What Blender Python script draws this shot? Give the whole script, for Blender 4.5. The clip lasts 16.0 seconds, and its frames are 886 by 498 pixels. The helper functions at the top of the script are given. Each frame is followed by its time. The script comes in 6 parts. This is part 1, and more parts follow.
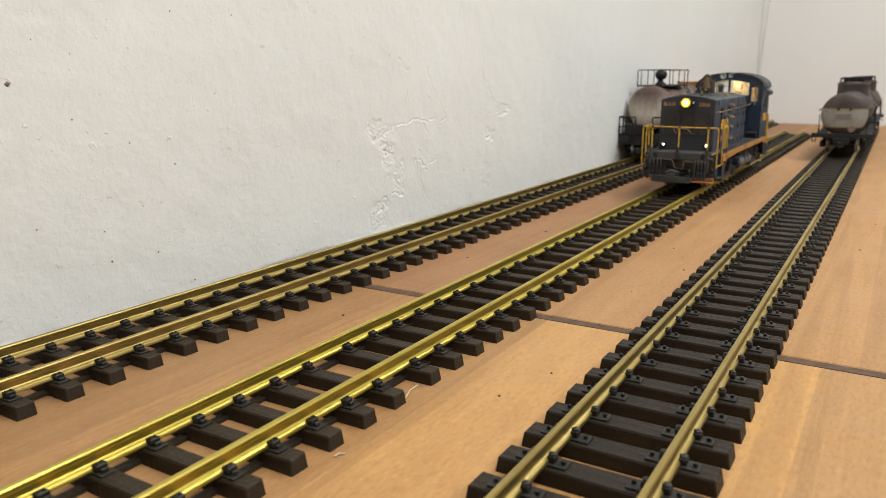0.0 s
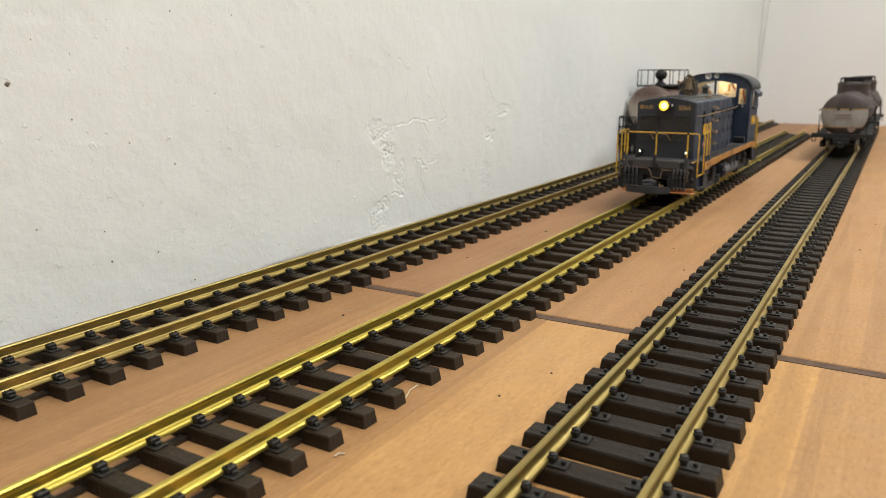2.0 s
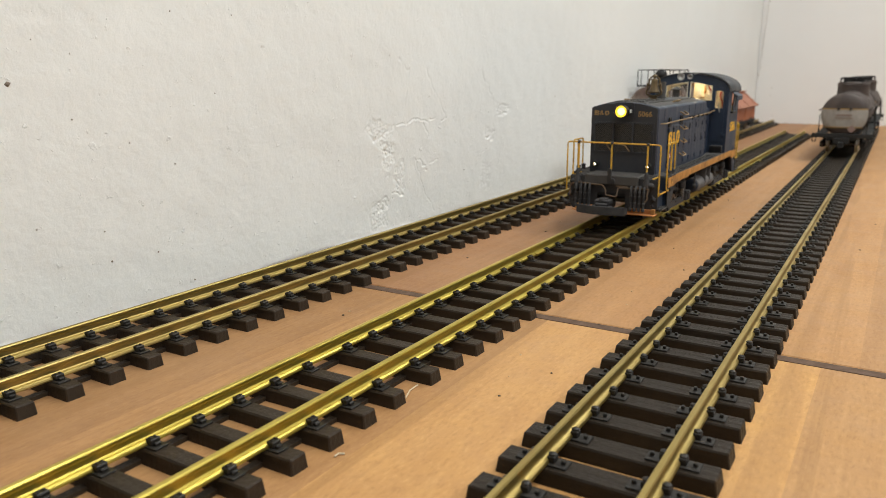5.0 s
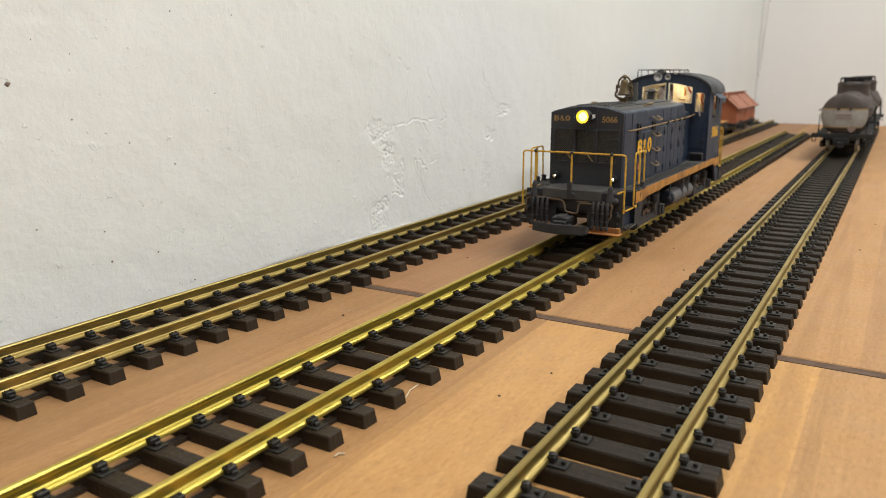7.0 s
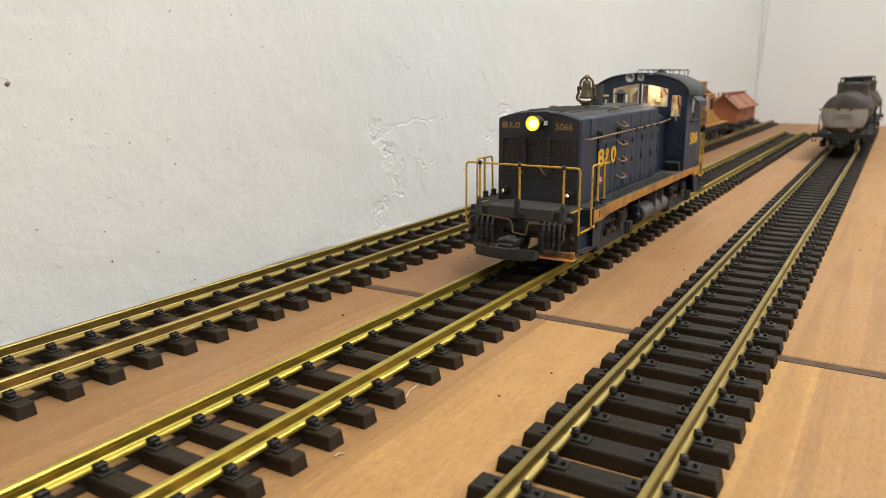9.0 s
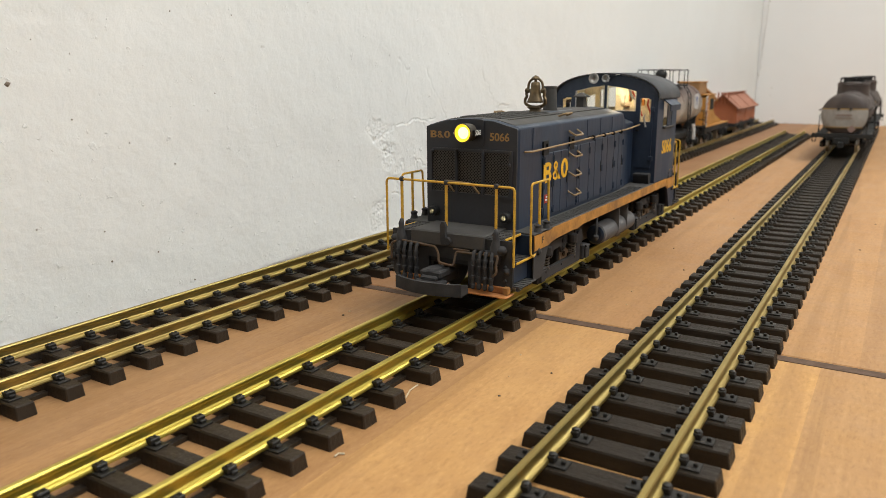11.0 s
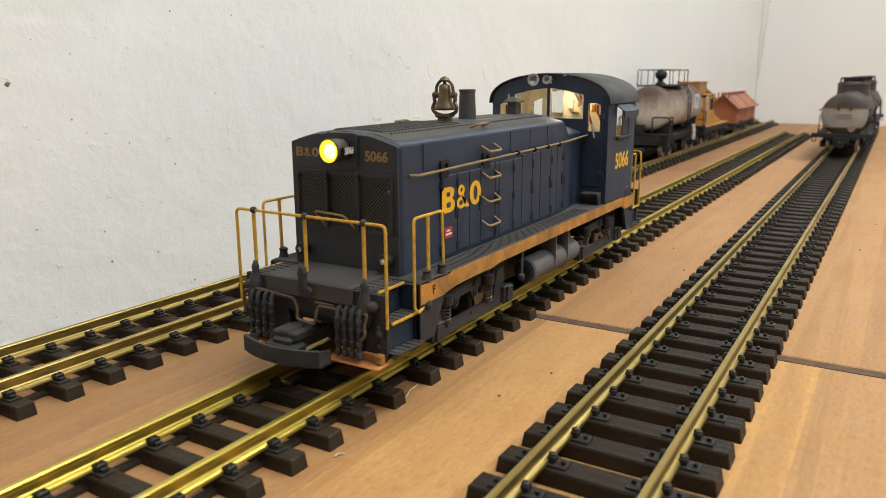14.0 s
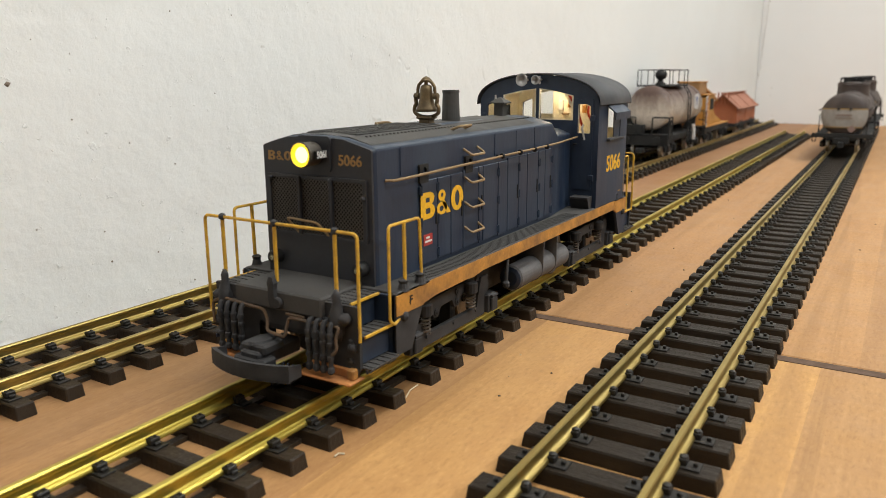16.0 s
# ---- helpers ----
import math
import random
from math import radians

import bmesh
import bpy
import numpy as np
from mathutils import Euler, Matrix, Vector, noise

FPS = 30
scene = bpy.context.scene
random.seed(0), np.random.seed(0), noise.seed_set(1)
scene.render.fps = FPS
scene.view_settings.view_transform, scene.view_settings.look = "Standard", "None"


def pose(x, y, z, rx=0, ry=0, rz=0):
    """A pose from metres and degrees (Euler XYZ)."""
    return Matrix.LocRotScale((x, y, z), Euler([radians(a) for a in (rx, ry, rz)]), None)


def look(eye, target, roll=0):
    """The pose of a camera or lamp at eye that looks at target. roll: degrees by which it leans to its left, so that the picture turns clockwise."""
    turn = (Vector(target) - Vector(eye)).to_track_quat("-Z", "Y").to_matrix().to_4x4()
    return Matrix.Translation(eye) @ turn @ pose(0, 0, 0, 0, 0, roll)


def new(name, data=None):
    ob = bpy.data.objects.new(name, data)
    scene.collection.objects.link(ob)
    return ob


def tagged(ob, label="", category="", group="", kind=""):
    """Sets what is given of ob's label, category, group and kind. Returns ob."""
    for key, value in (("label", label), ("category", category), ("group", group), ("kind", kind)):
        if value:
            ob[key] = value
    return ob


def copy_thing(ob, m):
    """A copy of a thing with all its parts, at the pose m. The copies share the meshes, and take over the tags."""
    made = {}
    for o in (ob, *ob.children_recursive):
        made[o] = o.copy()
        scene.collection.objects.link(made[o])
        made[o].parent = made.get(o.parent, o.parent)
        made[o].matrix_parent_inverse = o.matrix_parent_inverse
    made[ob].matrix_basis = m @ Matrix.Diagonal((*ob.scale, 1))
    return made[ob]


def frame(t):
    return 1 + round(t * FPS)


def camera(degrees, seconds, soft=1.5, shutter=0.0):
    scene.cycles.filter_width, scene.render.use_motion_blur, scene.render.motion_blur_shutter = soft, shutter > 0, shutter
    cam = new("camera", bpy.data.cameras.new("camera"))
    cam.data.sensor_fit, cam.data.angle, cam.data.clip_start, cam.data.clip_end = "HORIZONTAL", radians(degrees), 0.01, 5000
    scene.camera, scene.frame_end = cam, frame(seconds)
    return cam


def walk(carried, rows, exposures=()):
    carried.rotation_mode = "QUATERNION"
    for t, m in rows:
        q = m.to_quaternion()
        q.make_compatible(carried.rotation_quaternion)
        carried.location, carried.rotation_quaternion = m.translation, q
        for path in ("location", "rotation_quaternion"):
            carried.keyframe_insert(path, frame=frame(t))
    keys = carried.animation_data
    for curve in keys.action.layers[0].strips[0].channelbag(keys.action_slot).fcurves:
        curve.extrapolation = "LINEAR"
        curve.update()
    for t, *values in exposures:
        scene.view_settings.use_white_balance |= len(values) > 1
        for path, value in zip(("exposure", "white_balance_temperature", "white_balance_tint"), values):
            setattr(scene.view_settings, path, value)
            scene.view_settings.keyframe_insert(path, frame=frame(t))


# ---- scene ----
# One still camera on the baseboard, looking along the sidings.
LENS = 61.15
EYE = (0.0, 0.0, 0.1677)
YAW, PITCH, ROLL = -31.41, 13.12, -0.283


def eye_pose():
    a, b = radians(YAW), radians(PITCH)
    way = Vector((math.sin(a) * math.cos(b), math.cos(a) * math.cos(b), -math.sin(b)))
    return look(EYE, Vector(EYE) + way, ROLL)


cam = camera(LENS, 16.0, soft=0.8)
cam.data.dof.use_dof, cam.data.dof.focus_distance, cam.data.dof.aperture_fstop = True, 0.50, 14.0
walk(cam, [(0.0, eye_pose()), (16.0, eye_pose())], exposures=[(0.0, 0.0), (9.0, 0.03), (12.0, 0.07), (15.0, 0.12), (16.0, 0.12)])

# ---- light: a dim neutral sky outside, three ceiling lights in the room ----
world = bpy.data.worlds.new("world")
scene.world = world
world.use_nodes = True
world.node_tree.nodes["Background"].inputs[0].default_value = (0.8, 0.86, 1.0, 1)
world.node_tree.nodes["Background"].inputs[1].default_value = 0.3


def area_lamp(name, eye, target, sx, sy, power, colour):
    data = bpy.data.lights.new(name, "AREA")
    data.shape, data.size, data.size_y = "RECTANGLE", sx, sy
    data.energy, data.color = power, colour
    ob = new(name, data)
    ob.matrix_world = look(eye, target)
    return ob


WARM = (0.968, 0.985, 0.958)
for lx, ly, power in ((0.35, 0.15, 18), (1.5, 0.7, 36), (0.35, 1.85, 16)):
    area_lamp("ceiling_lamp_light", (lx, ly, 1.62), (lx, ly, 0.0), 0.30, 1.2, power, WARM)


# ---- materials ----
def nodes_of(name):
    m = bpy.data.materials.new(name)
    m.use_nodes = True
    t = m.node_tree
    return m, t, t.nodes["Principled BSDF"]


def coords(t, scale=(1, 1, 1), space="Object", rot=(0, 0, 0)):
    c = t.nodes.new("ShaderNodeTexCoord")
    mp = t.nodes.new("ShaderNodeMapping")
    mp.inputs["Scale"].default_value = scale
    mp.inputs["Rotation"].default_value = rot
    t.links.new(c.outputs[space], mp.inputs["Vector"])
    return mp.outputs["Vector"]


def noise_tex(t, vec, scale, detail=4.0, rough=0.55, dist=0.0):
    n = t.nodes.new("ShaderNodeTexNoise")
    n.inputs["Scale"].default_value, n.inputs["Detail"].default_value = scale, detail
    n.inputs["Roughness"].default_value, n.inputs["Distortion"].default_value = rough, dist
    t.links.new(vec, n.inputs["Vector"])
    return n.outputs["Fac"]


def ramp(t, fac, stops):
    r = t.nodes.new("ShaderNodeValToRGB")
    e = r.color_ramp.elements
    while len(e) > 1:
        e.remove(e[0])
    e[0].position, e[0].color = stops[0][0], (*stops[0][1], 1)
    for p, c in stops[1:]:
        k = e.new(p)
        k.color = (*c, 1)
    t.links.new(fac, r.inputs["Fac"])
    return r.outputs["Color"]


def grey(v):
    return (v, v, v)


def mix(t, fac, a, b, mode="MIX"):
    n = t.nodes.new("ShaderNodeMix")
    n.data_type, n.blend_type = "RGBA", mode
    for sock, v in ((n.inputs[0], fac), (n.inputs[6], a), (n.inputs[7], b)):
        if isinstance(v, (int, float)):
            sock.default_value = v
        elif isinstance(v, tuple):
            sock.default_value = (*v, 1) if len(v) == 3 else v
        else:
            t.links.new(v, sock)
    return n.outputs[2]


def bump(t, bsdf, height, strength, dist):
    b = t.nodes.new("ShaderNodeBump")
    b.inputs["Strength"].default_value, b.inputs["Distance"].default_value = strength, dist
    t.links.new(height, b.inputs["Height"])
    t.links.new(b.outputs["Normal"], bsdf.inputs["Normal"])


def painted(name, colour, dust=(0.16, 0.14, 0.12), dusty=0.35, rough=0.45, metal=0.0, scale=60.0, grain=0.0002, top=0.0, streak=False):
    """Paint on a model: two scales of tone, a film of weathering dust, fine relief. top: more dust on faces that look up."""
    m, t, b = nodes_of(name)
    v = coords(t, (1, 1, 0.25) if streak else (1, 1, 1))
    big, fine = noise_tex(t, v, scale, 5.0), noise_tex(t, v, scale * 9, 3.0)
    mask = ramp(t, big, [(0.38, grey(0.0)), (0.72, grey(1.0))])
    tone = mix(t, ramp(t, fine, [(0.3, grey(0.0)), (0.7, grey(1.0))]), tuple(c * 0.86 for c in colour), tuple(min(1, c * 1.1) for c in colour))
    f = t.nodes.new("ShaderNodeMath")
    f.operation = "MULTIPLY"
    t.links.new(mask, f.inputs[0])
    f.inputs[1].default_value = dusty
    fac = f.outputs[0]
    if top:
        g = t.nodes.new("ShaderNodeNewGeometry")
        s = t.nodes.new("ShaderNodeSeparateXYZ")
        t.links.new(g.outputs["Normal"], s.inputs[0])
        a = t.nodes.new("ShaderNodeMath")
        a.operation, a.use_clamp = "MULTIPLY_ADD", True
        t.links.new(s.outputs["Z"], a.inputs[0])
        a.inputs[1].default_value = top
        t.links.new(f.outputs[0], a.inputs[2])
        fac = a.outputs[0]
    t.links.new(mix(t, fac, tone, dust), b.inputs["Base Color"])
    t.links.new(ramp(t, big, [(0.3, grey(rough - 0.06)), (0.7, grey(min(1, rough + 0.2)))]), b.inputs["Roughness"])
    b.inputs["Metallic"].default_value = metal
    if grain:
        bump(t, b, fine, 0.5, grain)
    return m


def plaster(name, colour):
    """Rolled emulsion on old plaster: faint clouds, small stains, an orange-peel relief with lumps and scratches."""
    m, t, b = nodes_of(name)
    v = coords(t)
    cloud, mid, fine = noise_tex(t, v, 5.0, 5.0), noise_tex(t, v, 95.0, 6.0, 0.62), noise_tex(t, v, 330.0, 5.0, 0.6)
    c = mix(t, ramp(t, cloud, [(0.35, grey(0.0)), (0.7, grey(1.0))]), tuple(x * 0.965 for x in colour), colour)
    spots = ramp(t, noise_tex(t, v, 62.0, 2.0), [(0.755, grey(0.0)), (0.775, grey(0.45))])
    c = mix(t, spots, c, (0.42, 0.38, 0.32))
    specks = ramp(t, noise_tex(t, v, 240.0, 2.0), [(0.755, grey(0.0)), (0.785, grey(0.35))])
    t.links.new(mix(t, specks, c, (0.40, 0.37, 0.33)), b.inputs["Base Color"])
    b.inputs["Roughness"].default_value = 0.62
    b.inputs["Specular IOR Level"].default_value = 0.35
    lumps = ramp(t, mid, [(0.26, grey(0.0)), (0.33, grey(0.46)), (0.64, grey(0.54)), (0.70, grey(1.0))])
    h = mix(t, 0.13, lumps, ramp(t, fine, [(0.32, grey(0.0)), (0.68, grey(1.0))]))
    bump(t, b, h, 0.75, 0.0012)
    return m


def brass(name, base, tarnish, amount, rough):
    m, t, b = nodes_of(name)
    v = coords(t, (1, 0.12, 1))
    n, fine = noise_tex(t, v, 110.0, 5.0, 0.6), noise_tex(t, v, 900.0, 2.0)
    f = ramp(t, n, [(0.32, grey(0.0)), (0.75, grey(amount))])
    t.links.new(mix(t, f, base, tarnish), b.inputs["Base Color"])
    t.links.new(ramp(t, n, [(0.3, grey(rough)), (0.75, grey(rough + 0.22))]), b.inputs["Roughness"])
    b.inputs["Metallic"].default_value = 1.0
    bump(t, b, fine, 0.12, 0.0002)
    return m


def board_wood(name, offset):
    """Steamed-beech veneer with its short flecks along y, in broad leaves and bands of differing tone, dusty and
    scuffed.
    """
    m, t, b = nodes_of(name)
    turn = (0, 0, offset)
    grain = noise_tex(t, coords(t, (1, 0.10, 1), "Object", turn), 95.0, 8.0, 0.6, 0.8)
    flame = noise_tex(t, coords(t, (1, 0.22, 1), "Object", turn), 11.0, 5.0, 0.55, 1.2)
    fleck = noise_tex(t, coords(t, (1, 0.34, 1), "Object", turn), 480.0, 4.0, 0.65)
    cloud, mottle = noise_tex(t, coords(t), 6.0, 4.0), noise_tex(t, coords(t), 42.0, 5.0, 0.65)
    c = ramp(t, flame, [(0.25, (0.45, 0.238, 0.088)), (0.5, (0.54, 0.300, 0.115)), (0.75, (0.49, 0.262, 0.096))])
    c = mix(t, 0.30, c, ramp(t, grain, [(0.3, (0.32, 0.160, 0.055)), (0.7, (0.64, 0.380, 0.152))]))
    c = mix(t, ramp(t, mottle, [(0.35, grey(0.26)), (0.62, grey(0.0))]), c, (0.36, 0.190, 0.085))
    c = mix(t, ramp(t, fleck, [(0.52, grey(0.0)), (0.66, grey(0.32))]), c, (0.27, 0.135, 0.050))
    c = mix(t, ramp(t, fleck, [(0.32, grey(0.26)), (0.46, grey(0.0))]), c, (0.72, 0.45, 0.20))
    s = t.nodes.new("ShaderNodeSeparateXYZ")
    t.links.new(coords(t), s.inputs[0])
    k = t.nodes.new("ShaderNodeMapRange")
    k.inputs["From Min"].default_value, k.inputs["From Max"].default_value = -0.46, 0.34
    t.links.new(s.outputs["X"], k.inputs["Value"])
    # tone steps across x, darkest towards the wall
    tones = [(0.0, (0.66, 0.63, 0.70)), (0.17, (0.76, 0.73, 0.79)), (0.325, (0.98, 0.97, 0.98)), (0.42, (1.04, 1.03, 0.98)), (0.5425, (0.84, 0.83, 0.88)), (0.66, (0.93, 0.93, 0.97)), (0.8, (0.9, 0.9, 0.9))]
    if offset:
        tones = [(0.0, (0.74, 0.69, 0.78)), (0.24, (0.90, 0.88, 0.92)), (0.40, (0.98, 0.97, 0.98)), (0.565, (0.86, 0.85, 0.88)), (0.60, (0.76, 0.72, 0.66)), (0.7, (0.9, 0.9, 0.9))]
    tone_steps = t.nodes.new("ShaderNodeValToRGB")
    tone_steps.color_ramp.interpolation = "CONSTANT"
    e = tone_steps.color_ramp.elements
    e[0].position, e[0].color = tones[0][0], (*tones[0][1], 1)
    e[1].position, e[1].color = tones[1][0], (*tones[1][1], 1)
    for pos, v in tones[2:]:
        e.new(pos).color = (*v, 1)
    t.links.new(k.outputs["Result"], tone_steps.inputs["Fac"])
    c = mix(t, 1.0, c, tone_steps.outputs["Color"], "MULTIPLY")
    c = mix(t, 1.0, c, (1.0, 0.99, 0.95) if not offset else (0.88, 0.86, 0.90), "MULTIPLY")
    speck = ramp(t, noise_tex(t, coords(t), 260.0, 3.0, 0.7), [(0.64, grey(0.0)), (0.72, grey(0.24))])
    c = mix(t, speck, c, (0.20, 0.10, 0.035))
    lines = ramp(t, noise_tex(t, coords(t, (1, 0.03, 1), "Object", turn), 46.0, 4.0, 0.55, 0.5), [(0.56, grey(0.0)), (0.62, grey(0.40)), (0.70, grey(0.08))])
    c = mix(t, lines, c, (0.25, 0.125, 0.045))
    dust = ramp(t, cloud, [(0.4, grey(0.0)), (0.75, grey(0.24))])
    t.links.new(mix(t, dust, c, (0.52, 0.33, 0.18)), b.inputs["Base Color"])
    t.links.new(ramp(t, mottle, [(0.3, grey(0.50)), (0.7, grey(0.68))]), b.inputs["Roughness"])
    b.inputs["Specular IOR Level"].default_value = 0.28
    bump(t, b, mix(t, 0.5, grain, fleck), 0.12, 0.0004)
    return m


def sleeper_plastic(name, colour, scale):
    m, t, b = nodes_of(name)
    v = coords(t, (0.07, 1, 1))
    n, f = noise_tex(t, v, scale, 6.0, 0.65, 0.4), noise_tex(t, coords(t), 500.0, 3.0)
    info = t.nodes.new("ShaderNodeObjectInfo")
    c = mix(t, ramp(t, n, [(0.3, grey(0.0)), (0.7, grey(1.0))]), tuple(x * 0.62 for x in colour), tuple(x * 1.45 for x in colour))
    k = t.nodes.new("ShaderNodeMath")
    k.operation, k.inputs[1].default_value = "MULTIPLY", 0.35
    t.links.new(info.outputs["Random"], k.inputs[0])
    t.links.new(mix(t, k.outputs[0], c, (0.030, 0.022, 0.015)), b.inputs["Base Color"])
    t.links.new(ramp(t, f, [(0.3, grey(0.46)), (0.7, grey(0.62))]), b.inputs["Roughness"])
    b.inputs["Specular IOR Level"].default_value = 0.22
    bump(t, b, mix(t, 0.25, n, f), 0.85, 0.0016)
    return m


def glowing(name, colour, strength):
    m, t, b = nodes_of(name)
    b.inputs["Base Color"].default_value = (*colour, 1)
    b.inputs["Emission Color"].default_value = (*colour, 1)
    b.inputs["Emission Strength"].default_value = strength
    return m


def glass(name):
    m, t, b = nodes_of(name)
    b.inputs["Base Color"].default_value = (0.95, 0.95, 0.92, 1)
    b.inputs["Roughness"].default_value = 0.08
    b.inputs["Transmission Weight"].default_value = 1.0
    b.inputs["IOR"].default_value = 1.1
    return m


M_WALL = plaster("white_plaster", (0.845, 0.85, 0.83))
M_WALL_FAR = plaster("white_plaster_far", (0.845, 0.83, 0.815))
M_WALL_DIM = plaster("bounce_dim_plaster", (0.26, 0.235, 0.21))
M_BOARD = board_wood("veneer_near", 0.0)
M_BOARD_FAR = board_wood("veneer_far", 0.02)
M_DARK = painted("dark_gap", (0.045, 0.035, 0.028), rough=0.8)
M_RAIL = brass("bright_brass", (0.66, 0.53, 0.115), (0.34, 0.255, 0.06), 0.7, 0.33)
M_RAIL_DULL = brass("dull_brass", (0.50, 0.385, 0.135), (0.24, 0.165, 0.060), 0.8, 0.36)
M_TIE = sleeper_plastic("brown_sleeper", (0.030, 0.0205, 0.0130), 60.0)
M_TIE_GRAIN = sleeper_plastic("grained_sleeper", (0.0200, 0.0142, 0.0092), 190.0)
M_CLIP = painted("black_clip", (0.010, 0.0082, 0.0065), dust=(0.03, 0.024, 0.018), dusty=0.3, rough=0.5)


# ---- mesh helpers ----
def part(name, bm, material, parent=None, label="", smooth=False, at=None):
    me = bpy.data.meshes.new(name)
    bm.to_mesh(me)
    bm.free()
    me.materials.append(material)
    if smooth:
        for p in me.polygons:
            p.use_smooth = True
    ob = new(name, me)
    if parent is not None:
        ob.parent = parent
    if at is not None:
        ob.matrix_local = at
    if label:
        tagged(ob, label)
    return ob


def empty(name, m=None):
    ob = new(name)
    ob.empty_display_size = 0.02
    if m is not None:
        ob.matrix_world = m
    return ob


def shared(name, mesh, parent, m):
    ob = new(name, mesh)
    ob.parent = parent
    ob.matrix_local = m
    return ob


def box(bm, x0, x1, y0, y1, z0, z1, bevel=0.0, seg=1):
    vs = [bm.verts.new((x, y, z)) for x in (x0, x1) for y in (y0, y1) for z in (z0, z1)]
    fs = [bm.faces.new([vs[i] for i in f]) for f in ((0, 1, 3, 2), (4, 6, 7, 5), (0, 4, 5, 1), (2, 3, 7, 6), (0, 2, 6, 4), (1, 5, 7, 3))]
    if bevel:
        es = {e for f in fs for e in f.edges}
        bmesh.ops.bevel(bm, geom=list(es), offset=bevel, segments=seg, profile=0.6, affect="EDGES")
    return bm


def prism(bm, outline, axis, a, b):
    """A closed outline of pairs, drawn out along an axis from a to b."""
    def at(u, v, w):
        return {"x": (w, u, v), "y": (u, w, v), "z": (u, v, w)}[axis]
    lo = [bm.verts.new(at(u, v, a)) for u, v in outline]
    hi = [bm.verts.new(at(u, v, b)) for u, v in outline]
    n = len(lo)
    fs = [bm.faces.new(lo[::-1]), bm.faces.new(hi)]
    fs += [bm.faces.new((lo[i], lo[(i + 1) % n], hi[(i + 1) % n], hi[i])) for i in range(n)]
    bmesh.ops.recalc_face_normals(bm, faces=fs)
    return fs


def turned(bm, profile, m, seg=20):
    """A body of revolution: pairs of radius and height along z, placed by m."""
    rings = []
    for r, z in profile:
        if r < 1e-7:
            rings.append([bm.verts.new(m @ Vector((0, 0, z)))])
        else:
            rings.append([bm.verts.new(m @ Vector((r * math.cos(2 * math.pi * k / seg), r * math.sin(2 * math.pi * k / seg), z))) for k in range(seg)])
    fs = []
    for a, b in zip(rings, rings[1:]):
        for k in range(seg):
            j = (k + 1) % seg
            if len(a) == 1 and len(b) == 1:
                continue
            if len(a) == 1:
                fs.append(bm.faces.new((a[0], b[j], b[k])))
            elif len(b) == 1:
                fs.append(bm.faces.new((a[k], a[j], b[0])))
            else:
                fs.append(bm.faces.new((a[k], a[j], b[j], b[k])))
    for ring in (rings[0], rings[-1]):
        if len(ring) > 1:
            fs.append(bm.faces.new(ring))
    bmesh.ops.recalc_face_normals(bm, faces=fs)
    return bm


def along(axis, x, y, z):
    """A pose whose z axis lies along the named axis."""
    return {"x": pose(x, y, z, 0, 90, 0), "-x": pose(x, y, z, 0, -90, 0), "y": pose(x, y, z, -90, 0, 0),
            "-y": pose(x, y, z, 90, 0, 0), "z": pose(x, y, z)}[axis]


def rod(bm, axis, x, y, z, r, length, seg=14, bevel=0.0):
    c = min(bevel, r * 0.6)
    prof = [(r, 0), (r, length)] if not c else [(r - c, 0), (r, c), (r, length - c), (r - c, length)]
    return turned(bm, prof, along(axis, x, y, z), seg)


def wire(bm, pts, r, seg=8, closed=False, bend=0.0):
    """A round bar through points; bend rounds its corners."""
    P = [Vector(p) for p in pts]
    if bend:
        out = [P[0]]
        for a, b, c in zip(P, P[1:], P[2:]):
            d0, d1 = (a - b), (c - b)
            s = min(bend, d0.length * 0.45, d1.length * 0.45)
            u, w = b + d0.normalized() * s, b + d1.normalized() * s
            for k in range(5):
                f = k / 4
                out.append((1 - f) ** 2 * u + 2 * f * (1 - f) * b + f * f * w)
        out.append(P[-1])
        P = out
    rings, up = [], None
    for i, p in enumerate(P):
        d = (P[min(i + 1, len(P) - 1)] - P[max(i - 1, 0)]).normalized()
        if up is None:
            up = d.orthogonal().normalized()
        up = (up - d * up.dot(d)).normalized()
        side = d.cross(up)
        rings.append([bm.verts.new(p + r * (math.cos(2 * math.pi * k / seg) * up + math.sin(2 * math.pi * k / seg) * side)) for k in range(seg)])
    fs = [bm.faces.new((a[k], a[(k + 1) % seg], b[(k + 1) % seg], b[k])) for a, b in zip(rings, rings[1:]) for k in range(seg)]
    fs += [bm.faces.new(rings[0]), bm.faces.new(rings[-1])]
    bmesh.ops.recalc_face_normals(bm, faces=fs)
    return bm


def B():
    return bmesh.new()


# ---- the room ----
WALL_X, FAR_Y = -0.4505, 2.80
def fbm(x, y, s, o=4, seed=0.0):
    return noise.fractal(Vector((x * s, y * s, seed)), 1.0, 2.0, o)


def segment_near(p, a, b):
    """Distance of p from the segment a b, all as pairs."""
    ax, ay, bx, by = *a, *b
    dx, dy = bx - ax, by - ay
    k = max(0.0, min(1.0, ((p[0] - ax) * dx + (p[1] - ay) * dy) / (dx * dx + dy * dy)))
    return math.hypot(p[0] - ax - k * dx, p[1] - ay - k * dy)


